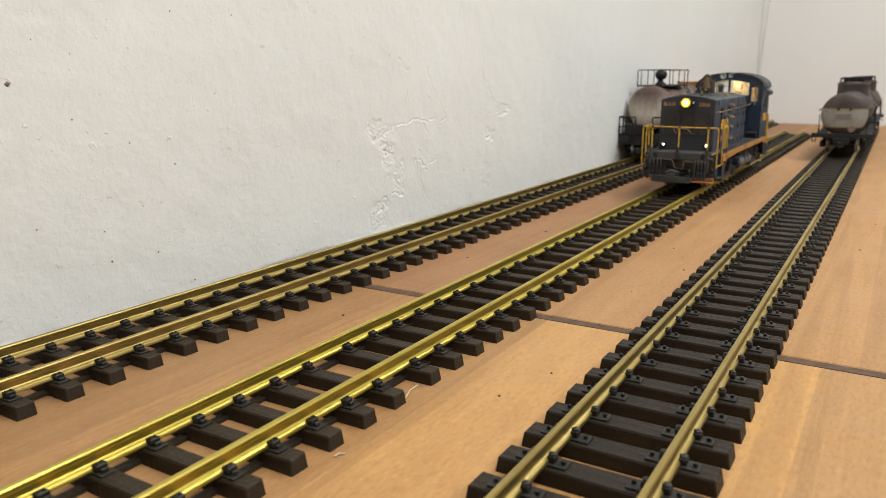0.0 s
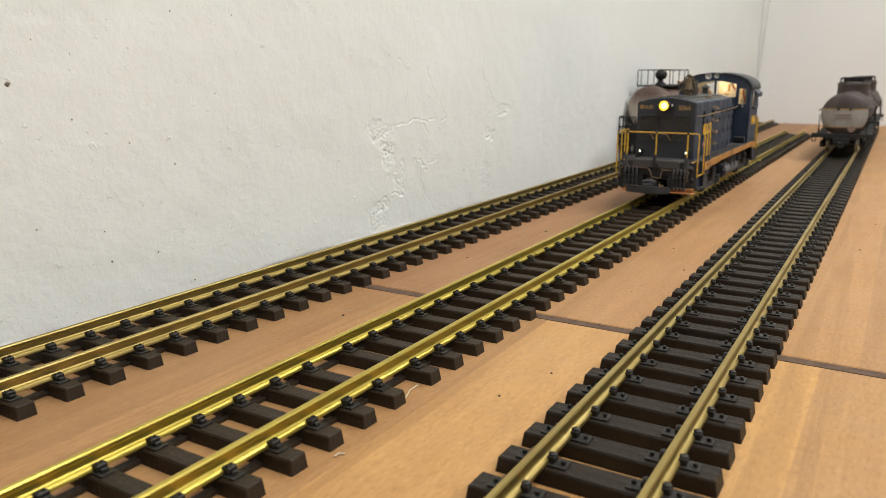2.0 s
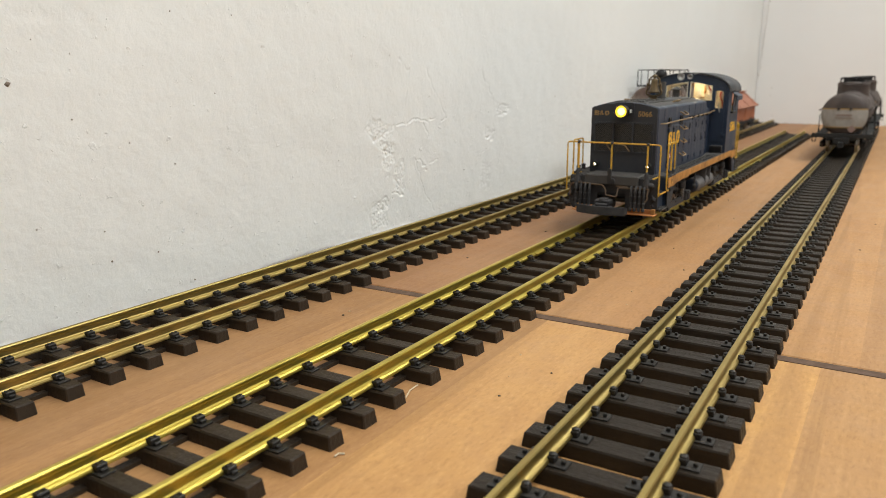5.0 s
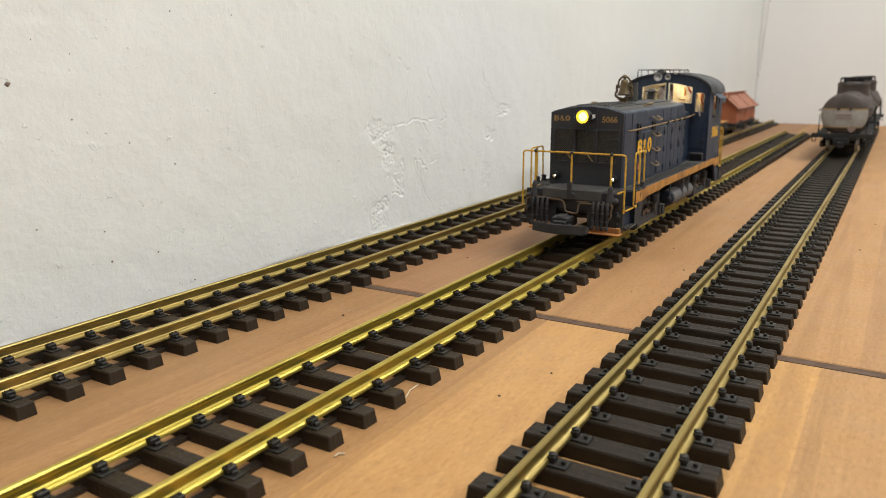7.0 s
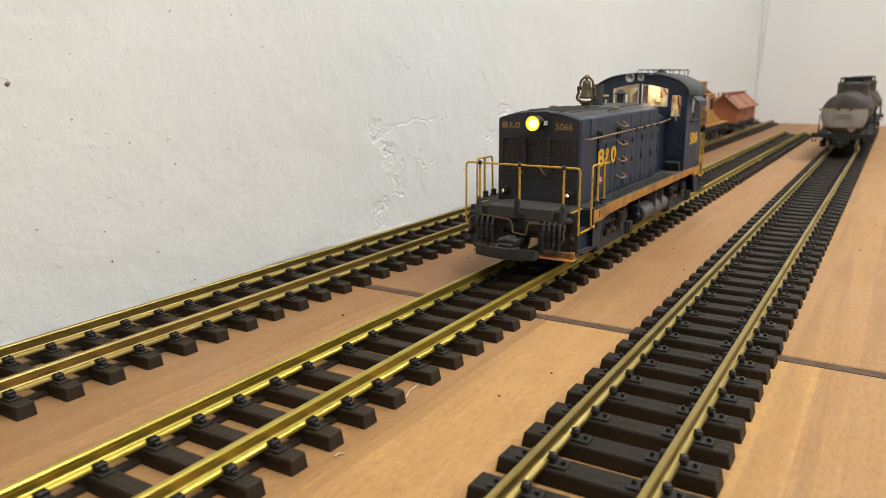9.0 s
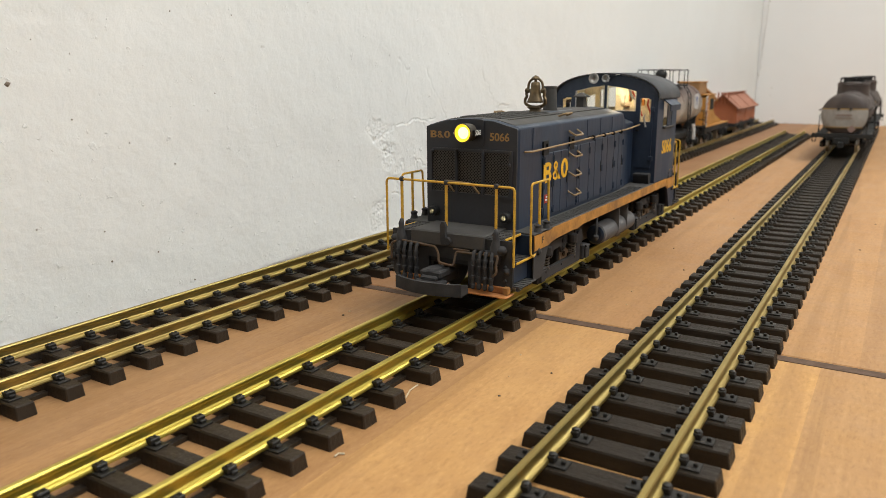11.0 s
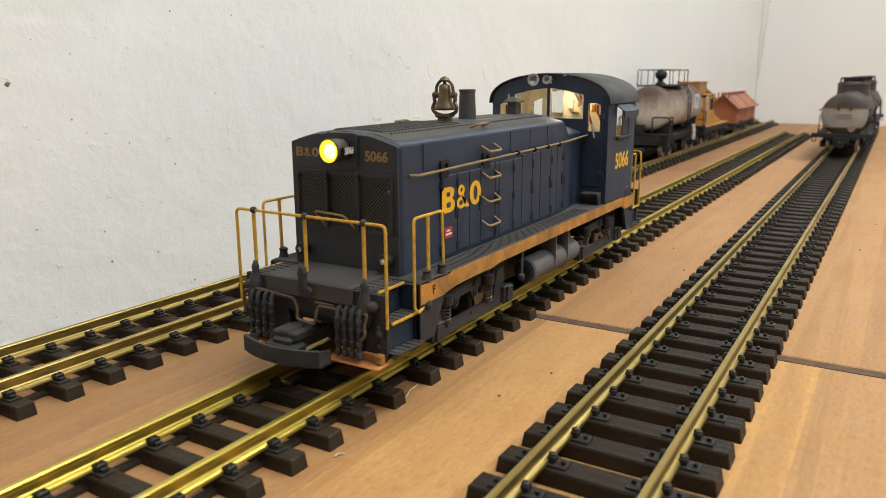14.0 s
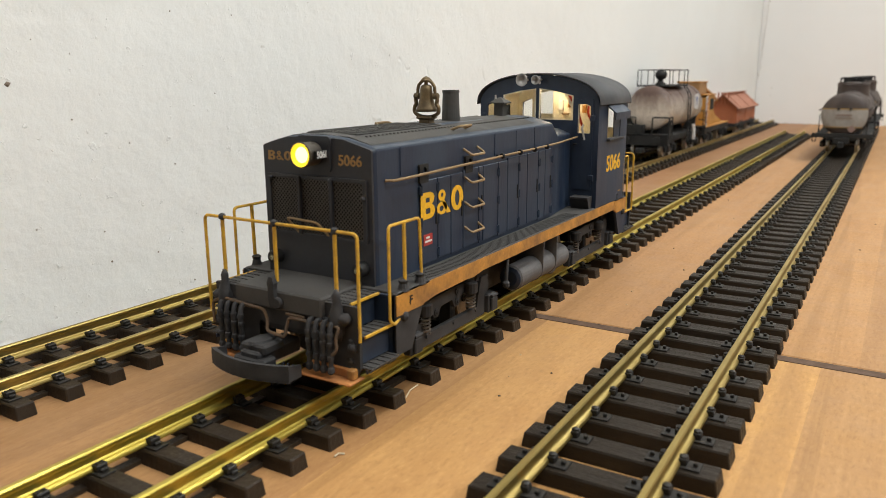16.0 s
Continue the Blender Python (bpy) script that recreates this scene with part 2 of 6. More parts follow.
# flaked areas (centre y, z, half sizes) and cracks (ends) of the plaster
FLAKED = [(0.6143, 0.114, 0.024, 0.011), (0.624, 0.0999, 0.015, 0.013), (0.6339, 0.0837, 0.014, 0.014), (0.6469, 0.0668, 0.014, 0.014), (0.6518, 0.050, 0.010, 0.012),
          (0.6106, 0.0247, 0.022, 0.015), (0.6215, 0.0355, 0.010, 0.008), (0.8508, 0.0934, 0.020, 0.008), (0.8397, 0.0413, 0.014, 0.018), (0.8876, 0.1218, 0.020, 0.009)]
CRACKS = [((0.6485, 0.1165), (0.6853, 0.1191)), ((0.6853, 0.1191), (0.7479, 0.1185)), ((0.7043, 0.1709), (0.7254, 0.145)), ((0.7254, 0.145), (0.7479, 0.1185)),
          ((0.6785, 0.0795), (0.6912, 0.0585)), ((0.6912, 0.0585), (0.6958, 0.0446)), ((0.6958, 0.0446), (0.7205, 0.0137)), ((0.6972, 0.1169), (0.706, 0.1)),
          ((0.6785, 0.0779), (0.6993, 0.0692)), ((0.6889, 0.0654), (0.7023, 0.0646)), ((0.8337, 0.1692), (0.8579, 0.1416)), ((0.8581, 0.1342), (0.9004, 0.1271))]
CRACKS += [((0.9004, 0.1271), (0.8964, 0.1176)), ((0.8964, 0.1176), (0.8708, 0.1168)), ((0.831, 0.0873), (0.8672, 0.0961)), ((0.8273, 0.0709), (0.8447, 0.075)),
           ((0.6534, 0.1858), (0.6723, 0.1724)), ((0.6723, 0.1724), (0.6646, 0.1587)), ((0.6661, 0.1526), (0.6618, 0.1374)), ((0.6353, 0.0477), (0.6573, 0.0425)),
           ((0.6378, 0.041), (0.6238, 0.0257)), ((0.7086, 0.0716), (0.7277, 0.0721))]


def plaster_depth(y, z):
    d = 0.0010 * fbm(y, z, 7.0) + 0.00030 * fbm(y, z, 45.0, 5, 3.0) + 0.00012 * fbm(y, z, 190.0, 3, 7.0)
    for cy, cz, a, b in FLAKED:
        k = math.hypot((y - cy) / a, (z - cz) / b) + 0.55 * fbm(y, z, 60.0, 3, 1.0)
        if k < 1.0:
            d += -0.0005 * min(1.0, (1.0 - k) * 5) + (0.0004 * fbm(y, z, 150.0, 4, 5.0) + 0.0006 * fbm(y, z, 420.0, 3, 6.0)) * min(1.0, (1 - k) * 3)
    for a, b in CRACKS:
        if min(a[0], b[0]) - 0.012 > y or max(a[0], b[0]) + 0.012 < y:
            continue
        k = segment_near((y + 0.004 * fbm(y, z, 70.0, 3, 2.0), z + 0.004 * fbm(y, z, 70.0, 3, 9.0)), a, b)
        if k < 0.0034 and fbm(y, z, 90.0, 2, 4.0) > -0.35:
            d += 0.00025 * (1 - k / 0.0034) - 0.0010 * max(0.0, 1 - k / 0.0012)
    return d


def wall_with_relief(name, ys, zs):
    verts = [(plaster_depth(y, z) * (1.0 if z > 0.01 else 0.0), y, z) for y in ys for z in zs]
    n = len(zs)
    faces = [(i * n + j, (i + 1) * n + j, (i + 1) * n + j + 1, i * n + j + 1) for i in range(len(ys) - 1) for j in range(n - 1)]
    # back and rim give the wall its thickness
    k = len(verts)
    y0, y1, z0, z1 = ys[0], ys[-1], zs[0], zs[-1]
    verts += [(-0.12, y0, z0), (-0.12, y1, z0), (-0.12, y1, z1), (-0.12, y0, z1)]
    m = len(ys)
    faces += [(k, k + 3, k + 2, k + 1)]
    faces += [tuple([i * n for i in range(m)][::-1]) + (k, k + 1), tuple(i * n + n - 1 for i in range(m)) + (k + 2, k + 3)]
    faces += [tuple(range(n)) + (k + 3, k), tuple((m - 1) * n + j for j in range(n))[::-1] + (k + 1, k + 2)]
    me = bpy.data.meshes.new(name)
    me.from_pydata(verts, [], faces)
    me.materials.append(M_WALL)
    for p in me.polygons:
        p.use_smooth = p.index < (m - 1) * (n - 1)
    ob = new(name, me)
    ob.location.x = WALL_X
    return ob


def spread(stops):
    """Values from stop to stop: pairs of end and step."""
    out = [stops[0]]
    for end, step in stops[1:]:
        k = max(1, round((end - out[-1]) / step))
        a = out[-1]
        out += [a + (end - a) * (i + 1) / k for i in range(k)]
    return out


west = wall_with_relief("wall_west", spread([-1.5, (0.1, 0.2), (0.58, 0.0018), (0.70, 0.0008), (0.90, 0.0012), (1.3, 0.004), (2.8, 0.02)]),
                        spread([-0.9, (0.0, 0.3), (0.13, 0.0008), (0.24, 0.0016), (0.34, 0.004), (1.7, 0.1)]))
tagged(west, "white painted plaster wall, pitted and cracked", "wall", kind="structure")

ROOM_X, NEAR_Y, CEIL_Z, FLOOR_Z = 2.9, -1.5, 1.7, -0.9
# south and east walls are added out of view, dark to cut bounced light
for name, dims, mat in (("wall_north", (WALL_X - 0.12, ROOM_X, FAR_Y, FAR_Y + 0.12, FLOOR_Z, CEIL_Z), M_WALL_FAR),
                        ("wall_south", (WALL_X - 0.12, ROOM_X, NEAR_Y - 0.12, NEAR_Y, FLOOR_Z, CEIL_Z), M_WALL_DIM),
                        ("wall_east", (ROOM_X, ROOM_X + 0.12, NEAR_Y - 0.12, FAR_Y + 0.12, FLOOR_Z, CEIL_Z), M_WALL_DIM)):
    tagged(part(name, box(B(), *dims), mat), "white painted plaster wall" if mat is M_WALL_FAR else "unseen grey-brown wall, dimmed to cut bounced light", "wall", kind="structure")
tagged(part("ceiling", box(B(), WALL_X - 0.12, ROOM_X + 0.12, NEAR_Y - 0.12, FAR_Y + 0.12, CEIL_Z + 0.003, CEIL_Z + 0.1), M_WALL), "plain white ceiling", "ceiling", kind="structure")
# the floor is out of view too, its dark colour set to limit bounce
tagged(part("floor", box(B(), WALL_X - 0.12, ROOM_X + 0.12, NEAR_Y - 0.12, FAR_Y + 0.12, FLOOR_Z - 0.1, FLOOR_Z - 0.003),
            painted("bounce_dim_floor", (0.15, 0.13, 0.115), rough=0.6, scale=4.0)), "unseen dark floor, dimmed to cut bounced light", "floor", kind="structure")

# small litter on the boards
M_STRAW = painted("straw", (0.62, 0.52, 0.36), dusty=0.2, rough=0.6)
M_CRUMB = painted("crumb", (0.08, 0.055, 0.04), dusty=0.3, rough=0.8)
M_CHIP = painted("chip", (0.55, 0.40, 0.24), dusty=0.3, rough=0.7)
for x, y, a, n in ((-0.2118, 0.3138, 102, 0.018), (-0.2009, 0.2386, 60, 0.005)):
    straw = part("straw", wire(B(), [(-n / 2, 0, 0.0006), (0, 0.0012, 0.0009), (n / 2, 0, 0.0006)], 0.0004, 5), M_STRAW, at=pose(x, y, 0, 0, 0, a))
    tagged(straw, "thin pale straw lying on the wooden board", "straw", "litter on the board")
rng = random.Random(4)
for k in range(46):
    x, y = rng.choice(((-0.20, -0.15), (-0.35, -0.31), (-0.03, 0.05))), rng.uniform(0.2, 1.1)
    x = rng.uniform(*x)
    r = rng.uniform(0.0004, 0.0011)
    bm = B()
    bmesh.ops.create_icosphere(bm, subdivisions=1, radius=r)
    for v in bm.verts:
        v.co = Vector((v.co.x * rng.uniform(0.7, 1.6), v.co.y * rng.uniform(0.7, 1.4), max(v.co.z * 0.6, -r * 0.3)))
    crumb = part("crumb", bm, M_CRUMB if k % 3 == 0 else M_CHIP, at=pose(x, y, r * 0.3, 0, 0, rng.uniform(0, 180)))
    tagged(crumb, "tiny crumb of dirt on the wooden board" if k % 3 == 0 else "tiny pale wood chip on the board", "crumb", "litter on the board")

# pits in the wall's paint
PITS = [(0.2505, 0.1634, 2.0), (0.3053, 0.0447, 1.0), (0.2881, 0.1409, 0.7), (0.2566, 0.0754, 0.7), (0.3429, 0.0437, 0.8), (0.3022, 0.0661, 0.7), (0.2916, 0.1814, 0.6), (0.3707, 0.2118, 0.7), (0.4286, 0.2126, 0.7),
        (0.517, 0.2282, 0.8), (0.6371, 0.1866, 0.8), (0.4063, 0.1546, 0.7), (0.3643, 0.1052, 0.8), (0.2678, 0.1891, 0.6), (0.328, 0.1232, 0.6), (0.6216, 0.1607, 0.6), (0.3734, 0.0157, 0.8), (0.5511, 0.0889, 0.7), (0.7859, 0.0555, 0.9)]
M_PIT = painted("pit_shade", (0.22, 0.17, 0.13), dusty=0.4, rough=0.9)
for y, z, k in PITS:
    bm = B()
    bmesh.ops.create_icosphere(bm, subdivisions=1, radius=0.0008 * k)
    for v in bm.verts:
        v.co = Vector((v.co.x * 0.5, v.co.y * rng.uniform(0.6, 1.6), v.co.z * rng.uniform(0.6, 1.4)))
    pit = part("pit", bm, M_PIT, at=pose(WALL_X + plaster_depth(y, z) + 0.0001, y, z))
    tagged(pit, "small brown chip in the white wall paint", "chip", kind="structure")

# crack in the room's far corner
bm = B()
pts = [(0.0, 0.0)]
for i in range(26):
    pts.append((0.0022 * math.sin(i * 1.9) + 0.0006 * i, 0.14 + i * 0.011))
wire(bm, [(WALL_X + 0.004 + u, FAR_Y - 0.0012, v) for u, v in pts[2:]], 0.0007, 5)
tagged(part("crack", bm, painted("crack_shade", (0.52, 0.48, 0.43), rough=0.9)), "fine dark crack in the plaster corner", "crack", kind="structure")

# ---- baseboard: two veneered panels with a dark joint ----
SEAM0, SEAM1 = 0.4648, 0.4755
BOARD_X0, BOARD_X1 = WALL_X + 0.002, 0.32
part_gap = box(B(), BOARD_X0, BOARD_X1, SEAM0 - 0.001, SEAM0 + 0.0020, -0.0170, -0.0150)
tagged(part("joint_gap", part_gap, M_DARK), "dark bottom of the baseboard joint", "joint", kind="structure")
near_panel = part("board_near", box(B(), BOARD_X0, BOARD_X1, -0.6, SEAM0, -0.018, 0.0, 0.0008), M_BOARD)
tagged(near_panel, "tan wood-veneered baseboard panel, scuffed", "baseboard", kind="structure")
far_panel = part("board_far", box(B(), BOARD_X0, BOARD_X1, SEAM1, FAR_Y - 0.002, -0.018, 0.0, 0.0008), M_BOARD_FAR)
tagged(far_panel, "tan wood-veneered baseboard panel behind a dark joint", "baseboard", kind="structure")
tagged(part("joint_strip", box(B(), BOARD_X0, BOARD_X1, SEAM0 + 0.0018, SEAM1 - 0.0002, -0.0175, -0.0005), painted("joint_wood", (0.115, 0.066, 0.040), dust=(0.07, 0.042, 0.028), dusty=0.6, rough=0.8, scale=140.0)),
       "dark strip in the joint of the baseboard", "joint", kind="structure")
for x in (BOARD_X0 + 0.05, BOARD_X1 - 0.05):
    for y in (-0.5, 1.1, FAR_Y - 0.1):
        tagged(part("table_leg", box(B(), x - 0.03, x + 0.03, y - 0.03, y + 0.03, FLOOR_Z, -0.0185, 0.003), M_BOARD_FAR), "square wooden leg under the baseboard", "table leg", "legs of the baseboard")

# ---- ceiling lights: fittings round the lamps ----
for x, y in ((0.35, 0.15), (1.5, 0.7), (0.35, 1.85)):
    lamp = empty("ceiling_light", pose(x, y, CEIL_Z))
    tagged(lamp, "white ceiling light with a long diffuser", "lamp", "ceiling lights")
    part("housing", box(B(), -0.2, 0.2, -0.68, 0.68, -0.06, 0.002, 0.004), M_WALL, lamp)

# ---- tracks ----
GAUGE_C = 0.048  # between rail centres
TIE_H = 0.0072
SEAT = 0.0010  # the rail's foot stands this far above the sleepers
RAIL_PROFILE = [(0.0034, 0.0), (0.0034, 0.0007), (0.0031, 0.0015), (0.0023, 0.0021), (0.0013, 0.0025), (0.0009, 0.0031), (0.0009, 0.0056), (0.0015, 0.0064), (0.0016, 0.0079), (0.0011, 0.0086)]
RAIL_PROFILE = RAIL_PROFILE + [(-u, v) for u, v in RAIL_PROFILE[::-1]]


def tie_mesh(name, half, width, mat, grooves):
    bm = B()
    a, b = width / 2, width / 2 - 0.0004
    fs = prism(bm, [(-a, 0), (a, 0), (b, TIE_H - 0.0008), (b - 0.0006, TIE_H), (-b + 0.0006, TIE_H), (-b, TIE_H - 0.0008)], "x", -half, half)
    caps = [e for e in bm.edges if abs(e.verts[0].co.x) > half - 1e-5 and abs(e.verts[1].co.x - e.verts[0].co.x) < 1e-5 and e.verts[0].co.z + e.verts[1].co.z > 1e-6]
    bmesh.ops.bevel(bm, geom=caps, offset=0.0006, segments=1, affect="EDGES")
    for v in bm.verts:
        if v.co.z > TIE_H * 0.5:
            v.co.x *= 1 - 0.0010 / half
    me = bpy.data.meshes.new(name)
    bm.to_mesh(me)
    bm.free()
    me.materials.append(mat)
    return me


def clip_mesh(name, spikes):
    """The moulded chair that holds the rail's foot: a base plate, a jaw over the foot and its bolts. Its rail lies to -x."""
    bm = B()
    if spikes:
        box(bm, -0.0036, 0.0078, -0.0038, 0.0038, 0, 0.0010, 0.0002)
        box(bm, -0.0012, 0.0022, -0.0022, 0.0022, 0.0010, 0.0040, 0.0004)
        box(bm, 0.0046, 0.0064, -0.0012, 0.0006, 0.0010, 0.0028, 0.0003)
        turned(bm, [(0.0019, 0.0040), (0.0018, 0.0047), (0.0009, 0.0051), (0, 0.0052)], pose(0.0004, 0, 0), 8)
    else:
        box(bm, -0.0036, 0.0062, -0.0036, 0.0036, 0, 0.0010, 0.0002)
        box(bm, -0.0016, 0.0024, -0.0026, 0.0026, 0.0010, 0.0040, 0.0004)
        box(bm, 0.0024, 0.0042, -0.0016, 0.0016, 0.0010, 0.0026, 0.0003)
        for s in (-1, 1):
            box(bm, -0.0004, 0.0010, s * 0.0013 - 0.0006, s * 0.0013 + 0.0006, 0.0040, 0.0046, 0.0002)
    me = bpy.data.meshes.new(name)
    bm.to_mesh(me)
    bm.free()
    me.materials.append(M_CLIP)
    return me


def railway_track(label, m, y0, y1, ties, half, width, tie_mat, rail_mat, spikes, joints):
    root = empty("railway_track", m)
    tagged(root, label, "track", "tracks on the baseboard")
    tie_me, clip_me = tie_mesh("tie", half, width, tie_mat, spikes), clip_mesh("clip", spikes)
    for s in (-1, 1):
        bm = B()
        prism(bm, [(u + s * GAUGE_C / 2, v + TIE_H + SEAT) for u, v in RAIL_PROFILE], "y", y0, y1)
        rail = part("rail", bm, rail_mat, root)
        for j in joints:
            bm = B()
            x = s * GAUGE_C / 2
            box(bm, x - 0.0046, x + 0.0046, j - 0.013, j + 0.013, TIE_H + 0.0006, TIE_H + 0.0012)
            for e in (-1, 1):
                prism(bm, [(x + e * 0.0046, TIE_H + 0.0006), (x + e * 0.0046, TIE_H + 0.0026), (x + e * 0.0013, TIE_H + 0.0040), (x + e * 0.0013, TIE_H + 0.0032), (x + e * 0.0040, TIE_H + 0.0021)], "y", j - 0.013, j + 0.013)
            part("rail_joiner", bm, rail_mat, rail)
    if not spikes:
        for s in (-1, 1):
            web = box(B(), s * GAUGE_C / 2 - 0.0024, s * GAUGE_C / 2 + 0.0020, min(ties), max(ties), 0.0002, 0.0024)
            part("sleeper_web", web, tie_mat, root, "brown plastic web between the sleepers")
    rng = random.Random(len(ties))
    for y in ties:
        tie = shared("tie", tie_me, root, pose(0, y + rng.uniform(-0.0004, 0.0004), 0, 0, 0, rng.uniform(-0.35, 0.35)))
        for s in (-1, 1):
            for e in (-1, 1):
                shared("clip", clip_me, tie, pose(s * GAUGE_C / 2 + e * 0.0036, 0, TIE_H, 0, 0, 0 if e > 0 else 180))
    return root


X1, X2, X3 = -0.4041, -0.2498, -0.0894
PITCH_12, PITCH_3 = 0.0258, 0.0264
ties1 = [0.2147 + PITCH_12 * k for k in range(-12, 97)]
ties2 = []
for strip in range(-1, 7):
    ties2 += [0.1428 + PITCH_12 * (k + 7) + 0.008 + strip * (11 * PITCH_12 + 0.0092) for k in range(11)]
ties2 = [y for y in ties2 if y < 2.23]
ties3 = [0.2434 + PITCH_3 * k for k in range(-12, 88)]
track_wall = railway_track("brass rails on brown sleepers beside the white wall", pose(X1, 0, 0, 0, 0, -0.12), -0.11, 2.72, ties1, 0.0430, 0.0108, M_TIE, M_RAIL_DULL, False, [1.05])
track_mid = railway_track("bright brass rails on brown sleepers, the middle siding", pose(X2, 0, 0), -0.11, 2.22, ties2, 0.0430, 0.0108, M_TIE, M_RAIL, False, [0.616, 1.49])
track_open = railway_track("dull brass rails on grained sleepers with spikes", pose(X3, 0, 0, 0, 0, 0.375), -0.08, 2.56, ties3, 0.0437, 0.0138, M_TIE_GRAIN, M_RAIL_DULL, True, [1.3])


# ---- the model locomotive: hood forward (towards -y), its origin under the hood's front ----
BLUE = (0.0095, 0.0205, 0.046)
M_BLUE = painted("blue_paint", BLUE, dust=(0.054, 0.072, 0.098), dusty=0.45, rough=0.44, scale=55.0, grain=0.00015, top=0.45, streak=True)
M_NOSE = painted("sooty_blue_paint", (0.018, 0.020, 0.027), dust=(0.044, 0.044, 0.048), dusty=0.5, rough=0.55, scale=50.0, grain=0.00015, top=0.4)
M_ROOF = painted("sooty_roof", (0.042, 0.040, 0.037), dust=(0.088, 0.079, 0.068), dusty=0.6, rough=0.6, scale=45.0)
M_CABROOF = painted("dusty_cab_roof", (0.045, 0.047, 0.052), dust=(0.095, 0.093, 0.092), dusty=0.6, rough=0.6, scale=40.0)
M_DECK = painted("dusty_deck", (0.045, 0.042, 0.040), dust=(0.092, 0.085, 0.078), dusty=0.5, rough=0.7, scale=70.0)
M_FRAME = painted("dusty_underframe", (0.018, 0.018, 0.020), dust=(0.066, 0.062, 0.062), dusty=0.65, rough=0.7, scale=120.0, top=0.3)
M_BLACK = painted("flat_black", (0.005, 0.005, 0.005), dust=(0.016, 0.015, 0.014), dusty=0.4, rough=0.6)
M_TANK = painted("dusty_reservoir", (0.085, 0.082, 0.084), dust=(0.16, 0.15, 0.145), dusty=0.6, rough=0.65, scale=80.0)
M_ORANGE = painted("weathered_orange", (0.52, 0.235, 0.040), dust=(0.13, 0.065, 0.03), dusty=0.75, rough=0.6, scale=70.0)
M_RUST = painted("rusty_orange", (0.50, 0.20, 0.055), dust=(0.18, 0.07, 0.03), dusty=0.7, rough=0.75, scale=90.0)
M_YELLOW = painted("worn_yellow", (0.68, 0.39, 0.026), dust=(0.17, 0.11, 0.055), dusty=0.6, rough=0.55, scale=160.0)
M_GRAB = painted("tan_grab_iron", (0.28, 0.185, 0.085), dust=(0.16, 0.12, 0.08), dusty=0.5, rough=0.5, scale=120.0)
M_LETTER = painted("yellow_lettering", (0.80, 0.43, 0.012), dust=(0.5, 0.28, 0.04), dusty=0.25, rough=0.55, grain=0)
M_LETTER_DULL = painted("dusty_lettering", (0.33, 0.195, 0.065), dust=(0.12, 0.08, 0.04), dusty=0.4, rough=0.65, grain=0)
M_WHITE = painted("white_lettering", (0.75, 0.75, 0.72), dusty=0.1, rough=0.5, grain=0)
M_RED = painted("red_sign", (0.42, 0.03, 0.025), dusty=0.15, rough=0.4, grain=0)
M_BELL = painted("sooty_bronze", (0.17, 0.120, 0.062), dust=(0.06, 0.048, 0.036), dusty=0.6, rough=0.42, metal=0.7, scale=120.0)
M_HORN = painted("grey_metal", (0.42, 0.41, 0.40), dust=(0.25, 0.24, 0.22), dusty=0.4, rough=0.35, metal=0.6, scale=160.0)
M_STEEL = painted("grey_steel", (0.22, 0.205, 0.19), dusty=0.4, rough=0.35, metal=0.9)
M_CREAM = painted("cream_cab_lining", (0.74, 0.69, 0.55), dust=(0.62, 0.55, 0.40), dusty=0.4, rough=0.6, scale=40.0)
M_SCREEN = painted("screen_wire", (0.050, 0.047, 0.043), dust=(0.09, 0.08, 0.07), dusty=0.5, rough=0.6)
M_CORE = painted("black_core", (0.003, 0.003, 0.003), dust=(0.006, 0.006, 0.006), rough=0.9, grain=0)
M_GLASS = glass("window_glass")
M_LAMP = glowing("headlight_lens", (1.0, 0.84, 0.26), 2.6)
# the rim emits yellow in place of light reflected from the lens
M_RIM_GLOW = glowing("reflector_glow", (0.90, 0.66, 0.03), 0.75)
M_HEAD = painted("brown_lamp_housing", (0.055, 0.045, 0.034), dust=(0.10, 0.085, 0.065), dusty=0.5, rough=0.55, scale=80.0)
M_LEVER = painted("rusty_lever", (0.075, 0.052, 0.034), dust=(0.20, 0.10, 0.04), dusty=0.5, rough=0.6, scale=110.0)
M_BULB = glowing("cab_bulb", (1.0, 0.78, 0.50), 135.0)
M_MARKER = glowing("marker_lens", (1.0, 0.86, 0.46), 20.0)
M_WIRE_RED = painted("red_wire", (0.55, 0.05, 0.03), dusty=0.05, rough=0.4, grain=0)


def plate(bm, outer, holes, axis, a, b):
    """A sheet between a and b along an axis, with openings cut right through."""
    def at(u, v, w):
        return {"x": (w, u, v), "y": (u, w, v), "z": (u, v, w)}[axis]
    loops = [[at(u, v, a) for u, v in pts] for pts in (outer, *holes)]
    es, vs = [], []
    for pts in loops:
        ring = [bm.verts.new(p) for p in pts]
        vs += ring
        es += [bm.edges.new((ring[i], ring[(i + 1) % len(ring)])) for i in range(len(ring))]
    got = bmesh.ops.triangle_fill(bm, use_beauty=True, use_dissolve=False, edges=es)
    fs = [g for g in got["geom"] if isinstance(g, bmesh.types.BMFace)]
    ex = bmesh.ops.extrude_face_region(bm, geom=fs)
    move = Vector(at(0, 0, b)) - Vector(at(0, 0, a))
    bmesh.ops.translate(bm, verts=[g for g in ex["geom"] if isinstance(g, bmesh.types.BMVert)], vec=move)
    bmesh.ops.recalc_face_normals(bm, faces=bm.faces[:])
    return bm


